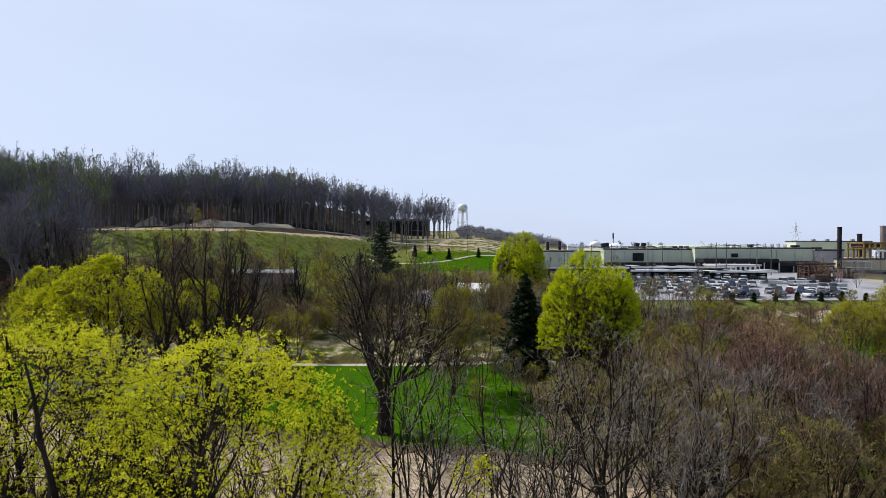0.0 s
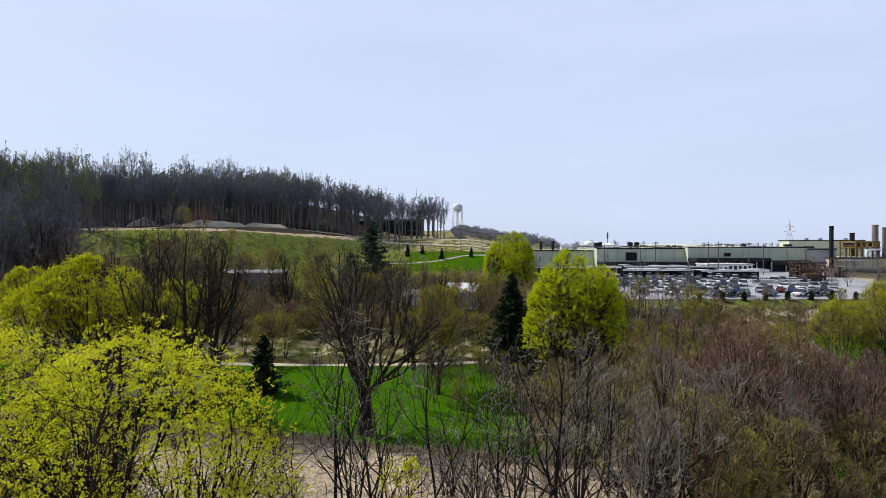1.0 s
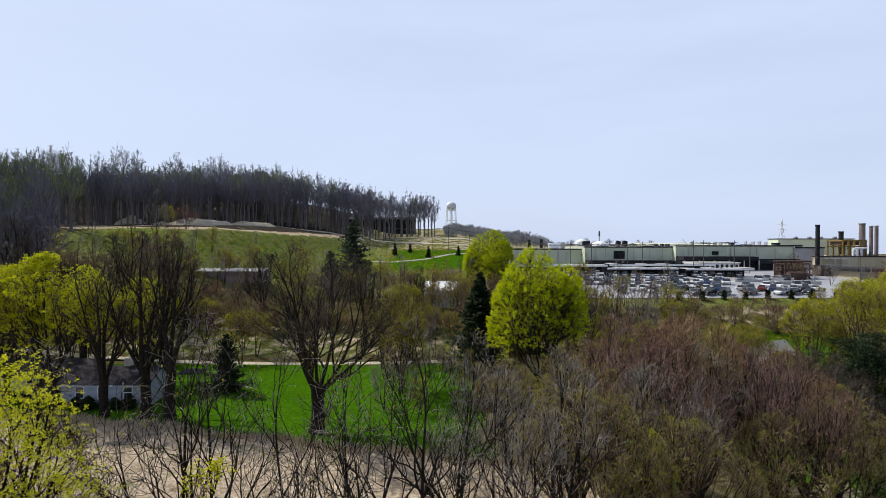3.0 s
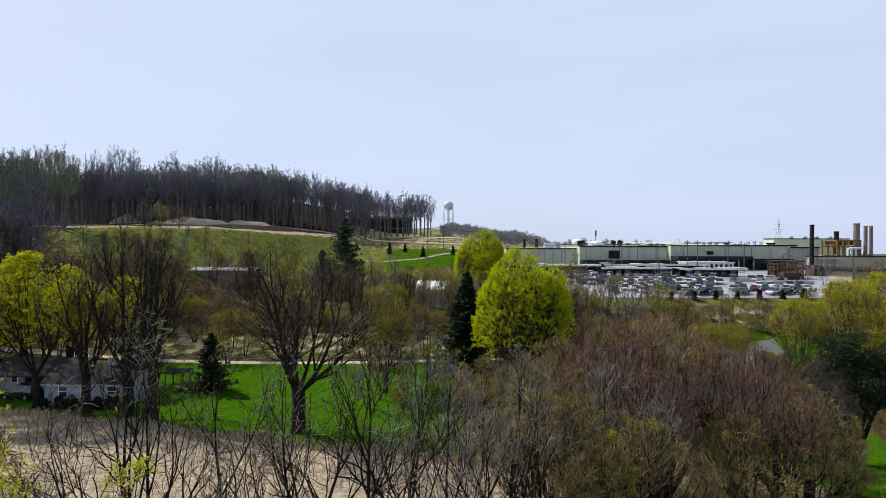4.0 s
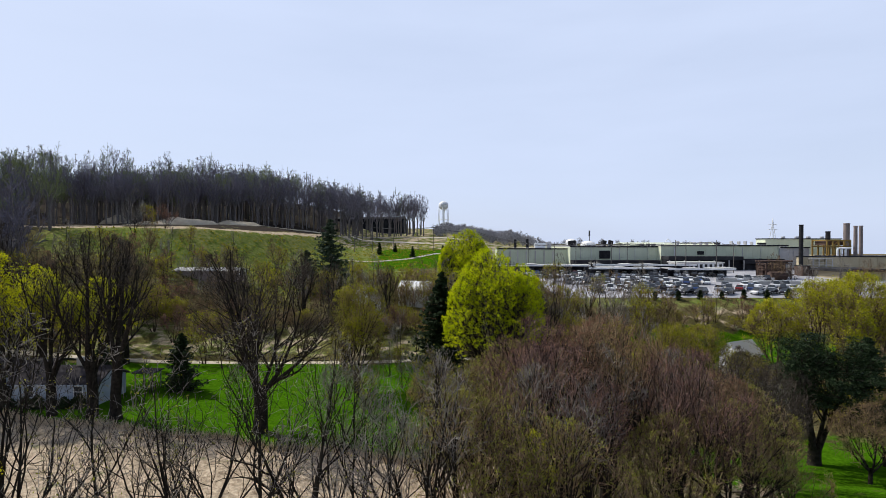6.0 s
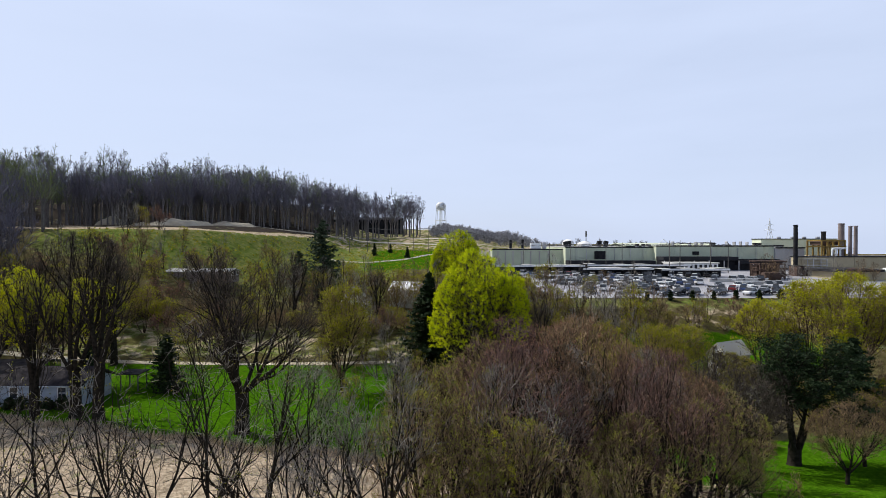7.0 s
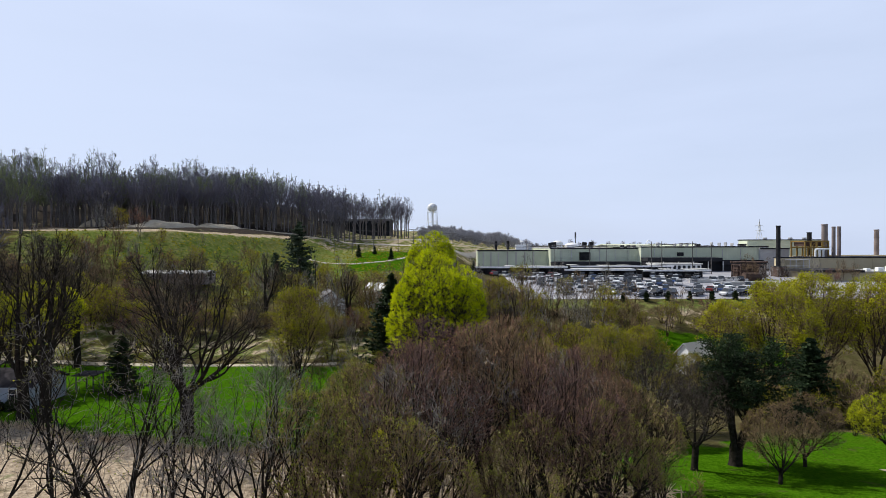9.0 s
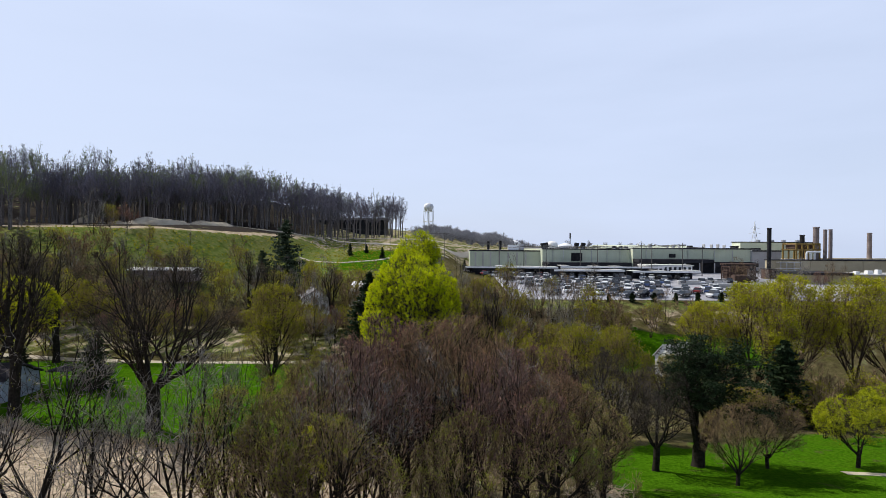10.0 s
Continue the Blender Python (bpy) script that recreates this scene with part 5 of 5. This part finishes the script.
part("pole", mesh_of("pole", [(*rod([(94, 300, 14), (94, 300, 25.2)], 0.28, 0.18), 0)], ["wire"]), mast)
part("antenna", mesh_of("antenna", [(*rod([(94, 300, 22.5), (94, 300, 25.6)], 0.5, 0.4), 0)], ["wire"]), mast)
hall = thing("long_dark_building", "long dark low building behind the wood edge", "building")
part("wall", boxes("wall", [(-72, 292, 18, -9, 316, 31.6)], "dark_wall"), hall)
part("roof", mesh_of("roof", [(*gable_roof(-72, -9, 292, 316, 31.6, 33.4), 0)], ["dark_wall"]), hall)

# ---- poles and wires ----
poles = [(44, 197), (52, 190), (61, 196), (72, 190), (80, 197), (86.5, 171), (90.0, 171.5), (100, 172), (113, 186)]
spans = []
for i, (x, y) in enumerate(poles):
    z0, h = lz(x, y), 11.5 if y < 180 else 10.5
    ob = thing("utility_pole", "weathered utility pole with a crossarm in the car park", "utility pole", "utility poles", pose(x, y, z0))
    part("pole", mesh_of("pole", [(*rod([(0, 0, -0.5), (0, 0, h)], 0.16, 0.11), 0)], ["pole"]), ob)
    part("crossarm", boxes("crossarm", [(-1.1, -0.08, h - 0.9, 1.1, 0.08, h - 0.72)], "pole"), ob)
    for dx in (-0.9, 0.9):
        part("insulator", mesh_of("insulator", [(*rod([(dx, 0, h - 0.72), (dx, 0, h - 0.45)], 0.07), 0)], ["white"]), ob)
    spans.append((x, y, z0 + h - 0.5))
spans += [(-14.5, 206, lz(-14.5, 206) + 9.2), (9, 205, lz(9, 205) + 9.2), (24, 203, lz(24, 203) + 9.2)]
for a, b in ((0, 1), (1, 2), (2, 3), (3, 4), (5, 6), (6, 7), (7, 8), (1, 3), (9, 10), (10, 11), (11, 0), (2, 7), (4, 8)):
    for off in (-0.9, 0.9):
        p, q = np.array(spans[a]) + (off, 0, 0), np.array(spans[b]) + (off, 0, 0)
        t = np.linspace(0, 1, 9)[:, None]
        line = p + (q - p) * t - np.array([0, 0, 1.0]) * (0.7 * 4 * t * (1 - t))
        ob = thing("overhead_wire", "thin dark overhead wire between poles", "wire", "overhead wires")
        part("cable", mesh_of("cable", [(*rod(line, 0.055, k=4), 0)], ["wire"]), ob)
for x, y in ((-14.5, 206), (-6.5, 207), (3, 207), (9, 205), (17, 204), (-21, 204), (24, 203)):
    h = 9.4 if x in (-14.5, 9, 24) else 6.8
    ob = thing("roadside_pole", "slim dark pole beside the hill road", "pole", "roadside poles", pose(x, y, lz(x, y)))
    part("pole", mesh_of("pole", [(*rod([(0, 0, -0.4), (0, 0, h)], 0.12, 0.08), 0)], ["pole"]), ob)
    part("cap", boxes("cap", [(-0.95 if h > 7 else -0.3, -0.07, h - 0.35, 0.95 if h > 7 else 0.3, 0.07, h - 0.2)], "pole"), ob)

# ---- carports and cars ----


def carport(x0, x1, y, z, bays):
    """A long open shelter: pale roof on posts, dark panels standing in for the shade inside."""
    ob = thing("carport", "long open car shelter with a pale flat roof and dark interior", "carport", "carports")
    for k in range(bays):
        a, b = x0 + (x1 - x0) * k / bays, x0 + (x1 - x0) * (k + 1) / bays
        if rng.uniform() < 0.8:
            dz = rng.uniform(-0.25, 0.2)
            part("roof_panel", boxes("roof_panel", [(a + 0.05, y - 3, z + dz, b - rng.uniform(0.05, 0.6), y + 3, z + dz + 0.2)], "roofing", 0.05), ob)
        # near-black sheet added at the rear to paint the shade under the roof
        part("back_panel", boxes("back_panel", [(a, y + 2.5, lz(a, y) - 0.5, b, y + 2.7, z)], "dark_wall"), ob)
        for dy in (-2.6, 2.2):
            part("post", boxes("post", [(a, y + dy, lz(a, y) - 0.3, a + 0.16, y + dy + 0.16, z)], "black"), ob)
    part("fascia", boxes("fascia", [(x0, y - 3.12, z - 0.4, x1, y - 3.0, z + 0.15)], "white", 0.02), ob, "pale fascia board")


rng = R(60)
carport(31, 62, 183, 11.2, 9)
carport(63, 98, 184, 11.4, 10)
carport(58, 80, 170, 10.9, 7)
carport(82, 103, 169, 10.7, 6)


def shaped(rows, half, taper):
    """A car-like shell: (y, z) outline swept across the width, the upper part drawn in."""
    v, n = [], len(rows)
    for s in (-1, -0.92, 0.92, 1):
        for y, z in rows:
            pull = taper * max(0, z - 0.85)
            edge = 0.06 if abs(s) == 1 else 0.0
            v.append((s * (half - pull), y * (1 - edge * 0.2), z - edge * (0.4 if z > 0.5 else -0.4)))
    q = [(a * n + i, a * n + (i + 1) % n, (a + 1) * n + (i + 1) % n, (a + 1) * n + i) for a in range(3) for i in range(n)]
    m = n // 2
    for a, flip in ((0, 1), (3, 0)):
        for i in range(m - 1):
            f = (a * n + i, a * n + i + 1, a * n + n - 2 - i, a * n + n - 1 - i)
            q.append(f if not flip else f[::-1])
    return v, q


def car(mat, tall=0.0):
    ob = thing("parked_car", "", "car", "parked cars")
    low = [(-2.2, 0.35), (-2.25, 0.75), (-2.1, 0.92), (-1.2, 0.95), (1.0, 0.95), (2.0, 0.85), (2.25, 0.65), (2.2, 0.35)]
    order = low[:4] + low[4:]
    body = part("body", mesh_of("body", [(*shaped(order, 0.9, 0.0), 0)], [mat]), ob)
    cab = [(-1.9 - 0.15 * (tall > 0), 0.93), (-1.55 - 0.4 * (tall > 0), 1.25 + tall), (-1.1 - 0.5 * (tall > 0), 1.42 + tall), (0.1, 1.44 + tall), (0.45, 1.3 + tall), (1.15, 0.93)]
    part("cabin", mesh_of("cabin", [(*shaped(cab, 0.86, 0.28), 0)], ["glass"]), ob, "dark glazed cabin")
    part("roof_panel", boxes("roof_panel", [(-0.68, -1.3 - 0.3 * (tall > 0), 1.4 + tall, 0.68, 0.15, 1.47 + tall)], mat, 0.02), ob)
    for x in (-0.82, 0.82):
        for y in (-1.35, 1.38):
            w = part("wheel", mesh_of("wheel", [(*rod([(x - 0.1, y, 0.32), (x + 0.1, y, 0.32)], 0.32), 0)], ["tyre"]), ob)
            part("rim", mesh_of("rim", [(*rod([(x - 0.11, y, 0.32), (x + 0.11, y, 0.32)], 0.19), 0)], ["steel"]), w)
        part("headlight", boxes("headlight", [(x * 0.78 - 0.16, 2.14, 0.66, x * 0.78 + 0.16, 2.24, 0.8)], "white", 0.02), body)
        part("tail_light", boxes("tail_light", [(x * 0.82 - 0.12, -2.27, 0.66, x * 0.82 + 0.12, -2.18, 0.84)], "rust_dark", 0.02), body)
    return ob


for key, c in (("paint_white", (0.72, 0.73, 0.75)), ("paint_silver", (0.42, 0.43, 0.46)), ("paint_black", (0.012, 0.012, 0.016)), ("paint_red", (0.22, 0.02, 0.02)), ("paint_blue", (0.03, 0.06, 0.16)), ("paint_grey", (0.10, 0.105, 0.12))):
    M[key] = car_paint(key, c)
COLOURS = [("paint_white", "white"), ("paint_silver", "silver"), ("paint_black", "black"), ("paint_red", "dark red"), ("paint_blue", "dark blue"), ("paint_grey", "dark grey")]
slots = []
stall_line = boxes("stall_line", [(-0.06, -2.6, 0, 0.06, 2.6, 0.012)], "white")
for y, x0, x1, turn in ((139.4, 54, 104, -20), (144.8, 54, 98, -20), (151.4, 48, 90, -20), (156.8, 46, 92, -20), (163, 44, 94, -20)):
    bay = thing("parking_row", "row of white painted stall lines on the asphalt", "road marking", "parking rows")
    x = x0
    while x < x1:
        line = part("stall_line", stall_line, bay)
        line.matrix_basis = pose(x + 1.35, y, lz(x + 1.35, y) + 0.1, 0, 0, turn)
        x += 2.75
for y, x0, x1, turn, full in ((132.4, 69, 77, 128, 1.0), (132.8, 83, 99, 126, 0.9), (139, 84, 104, -35, 0.85), (139.5, 56, 82, -20, 0.9), (145, 86, 108, 160, 0.85), (158.5, 94, 108, -20, 0.8), (135, 52, 67, 150, 0.8), (144.6, 54, 84, 160, 0.8), (151.5, 48, 88, -20, 0.85), (156.6, 46, 90, 160, 0.85), (163, 44, 92, -20, 0.8), (168, 40, 57, 160, 0.8), (176, 38, 98, -20, 0.75), (183, 32, 97, 160, 0.8), (170, 59, 102, -20, 0.8)):
    x = x0
    while x < x1:
        if rng.uniform() < full:
            slots.append((x, y + rng.uniform(-0.3, 0.3), turn + rng.normal(0, 2)))
        x += 2.75 if y > 135 else 3.6
used = {}
for x, y, turn in slots:
    k, tall = int(rng.choice(6, p=[0.30, 0.14, 0.32, 0.02, 0.06, 0.16])), 0.32 if rng.uniform() < 0.4 else 0.0
    m = pose(x, y, lz(x, y) + 0.085, 0, 0, turn)
    if (k, tall) in used:
        copy_thing(used[k, tall][0], m)
    else:
        ob = car(COLOURS[k][0], tall)
        tagged(ob, f"parked {COLOURS[k][1]} {'estate car' if tall else 'saloon car'} on worn asphalt")
        used[k, tall] = (ob, m)
for ob, m in used.values():
    ob.matrix_basis = m
for x0, x1, y, z in ((98, 112.5, 150, 6.9), (92, 109, 156.5, 7.3), (101, 109, 161.5, 7.6)):
    low_wall = thing("concrete_barrier", "long low pale concrete ramp wall in the car park", "barrier", "ramp walls")
    part("wall", boxes("wall", [(x0, y, z - 0.6, x1, y + 0.4, z + 1.1)], "concrete", 0.04), low_wall)
    part("coping", boxes("coping", [(x0 - 0.1, y - 0.1, z + 1.1, x1 + 0.1, y + 0.5, z + 1.25)], "white", 0.03), low_wall)

# ---- houses ----


def clad(ob, x0, x1, y, z0, z1, step=0.22, mat="house_wall"):
    """Clapboards on a wall that faces the yard."""
    w = part("wall", boxes("wall", [(x0, y, z0 - 0.6, x1, y + 0.25, z1)], mat), ob)
    board = mesh_of("clapboard", [([(0, 0, 0), (x1 - x0, 0, 0), (x1 - x0, -0.045, 0), (0, -0.045, 0), (0, 0, step), (x1 - x0, 0, step), (x1 - x0, -0.012, step), (0, -0.012, step)],
                                   [(0, 1, 2, 3), (7, 6, 5, 4), (3, 2, 6, 7), (0, 3, 7, 4), (1, 5, 6, 2)], 0)], [mat])
    for k in range(int((z1 - z0) / step)):
        part("clapboard", board, w).location = (x0, y, z0 + step * k)
    return w


def window(ob, x, y, z, w=0.9, h=1.2):
    f = part("window", boxes("window", [(x - w / 2, y - 0.07, z, x + w / 2, y - 0.03, z + h)], "glass"), ob, "dark glazed window")
    for r in ((x - w / 2 - 0.08, z - 0.08, x - w / 2, z + h + 0.08), (x + w / 2, z - 0.08, x + w / 2 + 0.08, z + h + 0.08), (x - w / 2, z + h, x + w / 2, z + h + 0.08), (x - w / 2, z + h / 2 - 0.03, x + w / 2, z + h / 2 + 0.03)):
        part("frame", boxes("frame", [(r[0], y - 0.1, r[1], r[2], y - 0.02, r[3])], "white"), f)
    part("sill", boxes("sill", [(x - w / 2 - 0.12, y - 0.16, z - 0.14, x + w / 2 + 0.12, y - 0.02, z - 0.07)], "white"), f)


def ranch_house():
    z = lz(-31, 62)
    ob = thing("ranch_house", "single-storey house with pale blue-grey clapboards and grey shingles", "house")
    clad(ob, -37.2, -27.3, 62, z, z + 2.55)
    part("side_wall", boxes("side_wall", [(-27.55, 62.25, z - 0.6, -27.3, 67.5, z + 2.55)], "house_wall"), ob)
    part("side_wall", boxes("side_wall", [(-37.2, 62.25, z - 0.6, -36.95, 67.5, z + 2.55)], "house_wall"), ob)
    part("back_wall", boxes("back_wall", [(-37.2, 67.5, z - 0.6, -27.3, 67.75, z + 2.55)], "house_wall"), ob)
    part("roof", mesh_of("roof", [(*gable_roof(-37.2, -27.3, 62, 67.5, z + 2.55, z + 4.1), 0)], ["dark_shingle"]), ob)
    for x in (-27.45, -37.15):
        part("gable", mesh_of("gable", [(*gable_wall(62, 67.5, x, z + 2.4, z + 3.85, 0.12, "y"), 0)], ["house_wall"]), ob)
    part("gutter", boxes("gutter", [(-37.6, 61.44, z + 2.36, -26.9, 61.58, z + 2.5)], "house_wall", 0.02), ob)
    for x in (-35.0, -32.4, -29.4):
        window(ob, x, 61.98, z + 1.0)
    part("chimney", boxes("chimney", [(-31.4, 64.6, z + 3.2, -30.7, 65.3, z + 5.0)], "concrete", 0.03), ob)
    clad(ob, -52, -37.3, 69, z, z + 2.5, mat="house_wall")
    part("wing_roof", mesh_of("wing_roof", [(*gable_roof(-52, -37.5, 66.2, 75, z + 2.45, z + 3.7), 0)], ["dark_shingle"]), ob, "dark shingled wing roof")
    for x in (-51.5, -47.6, -43.7, -39.8):
        part("porch_post", boxes("porch_post", [(x, 66.2, z - 0.3, x + 0.14, 66.34, z + 2.4)], "white", 0.01), ob)
    for x in (-49, -46, -42.6, -40):
        window(ob, x, 68.98, z + 0.9, 1.0, 1.3)
    part("door", boxes("door", [(-44.8, 68.9, z, -43.9, 68.95, z + 2.05)], "dark_wall", 0.02), ob)


ranch_house()
shrub = spruce(R(90), "foundation_shrub", "low dark evergreen shrub against the house wall", "foundation shrubs", "cedar", 1.3, 1.7, r=0.05, whorls=7, per=9, round_top=1.0, sag=0.05)
stand(shrub, [(-36.4 + 1.5 * k, 60.9 + 0.3 * (k % 2), 40 * k, 0.8 + 0.12 * (k % 3)) for k in range(6)])
yard_car = car("paint_black", 0.32)
tagged(yard_car, "black estate car parked beside the house")
yard_car.matrix_basis = pose(-42.2, 65.0, lz(-42.2, 65) + 0.02, 0, 0, 82)
second = car("paint_grey", 0.0)
tagged(second, "dark grey saloon car parked beside the house")
second.matrix_basis = pose(-47.5, 64.2, lz(-47.5, 64.2) + 0.02, 0, 0, 86)
shed = thing("open_shed", "small open garden shelter with a dark roof", "shed")
sx, sy = -26.6, 68.4
for dx in (0, 2.2):
    for dy in (0, 2):
        part("post", boxes("post", [(sx + dx, sy + dy, lz(sx, sy) - 0.3, sx + dx + 0.12, sy + dy + 0.12, lz(sx, sy) + 2.2)], "pole"), shed)
part("roof", boxes("roof", [(sx - 0.3, sy - 0.3, lz(sx, sy) + 2.2, sx + 2.6, sy + 2.4, lz(sx, sy) + 2.35)], "dark_shingle", 0.03), shed)


def small_house(x, y, w, d, wall, rise, label, turn=0, mat="white", roof="shingle"):
    z = lz(x, y)
    ob = thing("small_house", label, "house", "", pose(x, y, z, 0, 0, turn))
    part("wall", boxes("wall", [(-w / 2, -d / 2, -0.8, w / 2, d / 2, wall)], mat), ob)
    part("roof", mesh_of("roof", [(*gable_roof(-w / 2, w / 2, -d / 2, d / 2, wall, wall + rise, 0.3, 0.15, "y"), 0)], [roof]), ob)
    for s in (-d / 2, d / 2 - 0.15):
        part("gable", mesh_of("gable", [(*gable_wall(-w / 2, w / 2, s, wall - 0.1, wall + rise - 0.15, 0.15), 0)], [mat]), ob)
    for dx in (-w * 0.25, w * 0.25):
        window(ob, dx, -d / 2, 1.0, 0.8, 1.1)
    part("door", boxes("door", [(-0.45, -d / 2 - 0.06, 0, 0.45, -d / 2 - 0.01, 2.0)], "dark_wall", 0.01), ob)
    return ob


small_house(63.6, 92, 3.6, 6.0, 5.2, 2.2, "small white gabled house with a pale grey roof", -62, "white", "roofing")
small_house(-4.2, 116, 5.5, 7.0, 3.4, 2.0, "white cottage half hidden by trees", 20)
small_house(6.8, 122, 6.0, 7.0, 3.6, 1.8, "white shed with a pale blue-grey metal roof", 75, "white", "hazy_steel")
small_house(-43, 129, 6.0, 15.0, 1.9, 0.6, "long brown shed with a pale low metal roof", 90, "rust", "steel")

# ---- sand heaps on the hill ----


def heap(x, y, w, d, h, seed):
    r = R(seed)
    X, Y = np.meshgrid(np.linspace(-1, 1, 25), np.linspace(-1, 1, 17))
    e = np.clip(1 - X ** 2 - Y ** 2, 0, 1) ** 0.8
    z = h * e * (0.75 + 0.25 * np.sin(X * 5 + seed) * np.cos(Y * 4)) - 0.3 * (e <= 0) + 0.06 * r.normal(size=X.shape) * (e > 0)
    px, py = x + X * w / 2, y + Y * d / 2
    v = np.stack([px, py, land(px, py) + z], -1)
    i = np.arange(X.size).reshape(X.shape)
    q = np.stack([i[:-1, :-1], i[:-1, 1:], i[1:, 1:], i[1:, :-1]], -1)
    ob = new("sand_mound", mesh_of("sand_mound", [(v.reshape(-1, 3), q.reshape(-1, 4), 0)], ["sand"]))
    return tagged(ob, "low heap of bare sand on the hill crest", "sand heap", "sand heaps")


heap(-112, 205, 12, 8, 3.6, 1)
heap(-98, 202, 9, 6, 1.2, 2)
heap(-84, 200, 26, 9, 3.4, 3)
heap(-66, 206, 18, 8, 2.0, 4)
heap(88, 120, 10, 6, 0.5, 5)

def brush_pile(x, y, n, seed):
    """Cut sticks thrown together at the lawn edge."""
    r = R(seed)
    ob = thing("brush_pile", "heap of pale cut sticks at the lawn edge", "brush pile", "brush piles", pose(x, y, lz(x, y)))
    for _ in range(n):
        a, t = r.uniform(0, 6.28), r.uniform(0.05, 0.5)
        c = np.array([r.normal(0, 0.9), r.normal(0, 0.6), r.uniform(0.05, 0.45)])
        d = np.array([math.cos(a) * math.cos(t), math.sin(a) * math.cos(t), math.sin(t) * 0.5]) * r.uniform(0.5, 1.3)
        part("stick", mesh_of("stick", [(*rod([c - d, c + d * 0.2 + (0, 0, 0.05), c + d], 0.05, 0.025, 4), 0)], ["straw"]), ob)


brush_pile(36.6, 40.6, 34, 1)
brush_pile(34.4, 39.4, 26, 2)

# ---- far tree line ----
low_brush = [fan(R(71 + k), 20.0, w, 0.3, stems=5, limbs=5, fork=(4, 3), spread=48, wide=46, narrow=30, pull=0.08, wob=0.1, thin=0.04, belly=0.45, stem=(0.5, 0.8), caps=(0.4, 0.25, 0.14), points=(3, 3, 2, 2), sides=(3, 3, 3, 3), flat_from=1) for k, w in enumerate((16.0, 20.0, 13.0))]
pieces = []
rng = R(70)
for k in range(330):
    x, y = (rng.uniform(8, 78), rng.uniform(262, 400)) if k < 290 else (rng.uniform(90, 330), rng.uniform(420, 560))
    s, a = rng.uniform(0.22, 0.38), rng.uniform(0, 6.28)
    turn = np.array([[math.cos(a), -math.sin(a), 0], [math.sin(a), math.cos(a), 0], [0, 0, 1]]) * s
    for p, r, k in low_brush[rng.integers(3)]:
        pieces.append((*tubes(p @ turn.T + np.array([x, y, lz(x, y)]), r * s * 3.4, 2), 0))
tagged(new("far_trees", mesh_of("far_trees", pieces, ["hazy_twig"])), "distant line of bare trees on the horizon, coloured pale for haze", "tree line", kind="stuff")

# ---- stubble and rough grass ----
rng = R(80)
n = 5200
y = rng.uniform(128, 226, n)
x = rng.uniform(-0.62, 0.05, n) * y
keep = y < 85 + 23.5 / (0.15 + 0.25 * ease(-20, -70, x))
c = np.stack([x, y, land(x, y) + 0.18], 1)[keep]
tagged(new("meadow_tufts", mesh_of("meadow_tufts", [(*leaves(rng, np.repeat(c, 3, 0) + rng.normal(0, 0.3, (len(c) * 3, 3)) * np.array([1, 1, 0.25]), 0.17, 1.5), 0)], ["olive_dull"])), "rough tufts of grass on the hill meadow", "grass", kind="stuff")
n = 11000
x = rng.uniform(-50, 18, n)
y = 34 + (FIELD_EDGE(x) - 34.3) * rng.uniform(0, 1, n)
y = np.round(y / 0.75) * 0.75 + rng.normal(0, 0.06, n)
base = np.stack([x, y, land(x, y) - 0.02], 1)
tip = base + np.stack([rng.normal(0, 0.09, n), rng.normal(0, 0.09, n), rng.uniform(0.12, 0.34, n)], 1)
tagged(new("stubble", mesh_of("stubble", [(*tubes(np.stack([base, tip], 1), np.full((n, 2), 0.012), 3), 0)], ["straw"])), "short dry stubble standing in rows on the field", "stubble", kind="stuff")
n = 9000
x = np.concatenate([rng.uniform(-45, 14, n // 2), rng.uniform(8, 36, n // 2)])
y = np.concatenate([FIELD_EDGE(x[:n // 2]) + rng.normal(0, 0.5, n // 2), rng.uniform(34, 60, n // 2)])
base = np.stack([x, y, land(x, y) - 0.02], 1)
tip = base + np.stack([rng.normal(0, 0.2, n), rng.normal(0, 0.2, n), rng.uniform(0.2, 0.7, n)], 1)
tagged(new("rough_grass", mesh_of("rough_grass", [(*tubes(np.stack([base, tip], 1), np.tile([[0.03, 0.008]], (n, 1)), 3), 0)], ["straw"])), "tufts of dry rough grass along the field edge", "grass", kind="stuff")
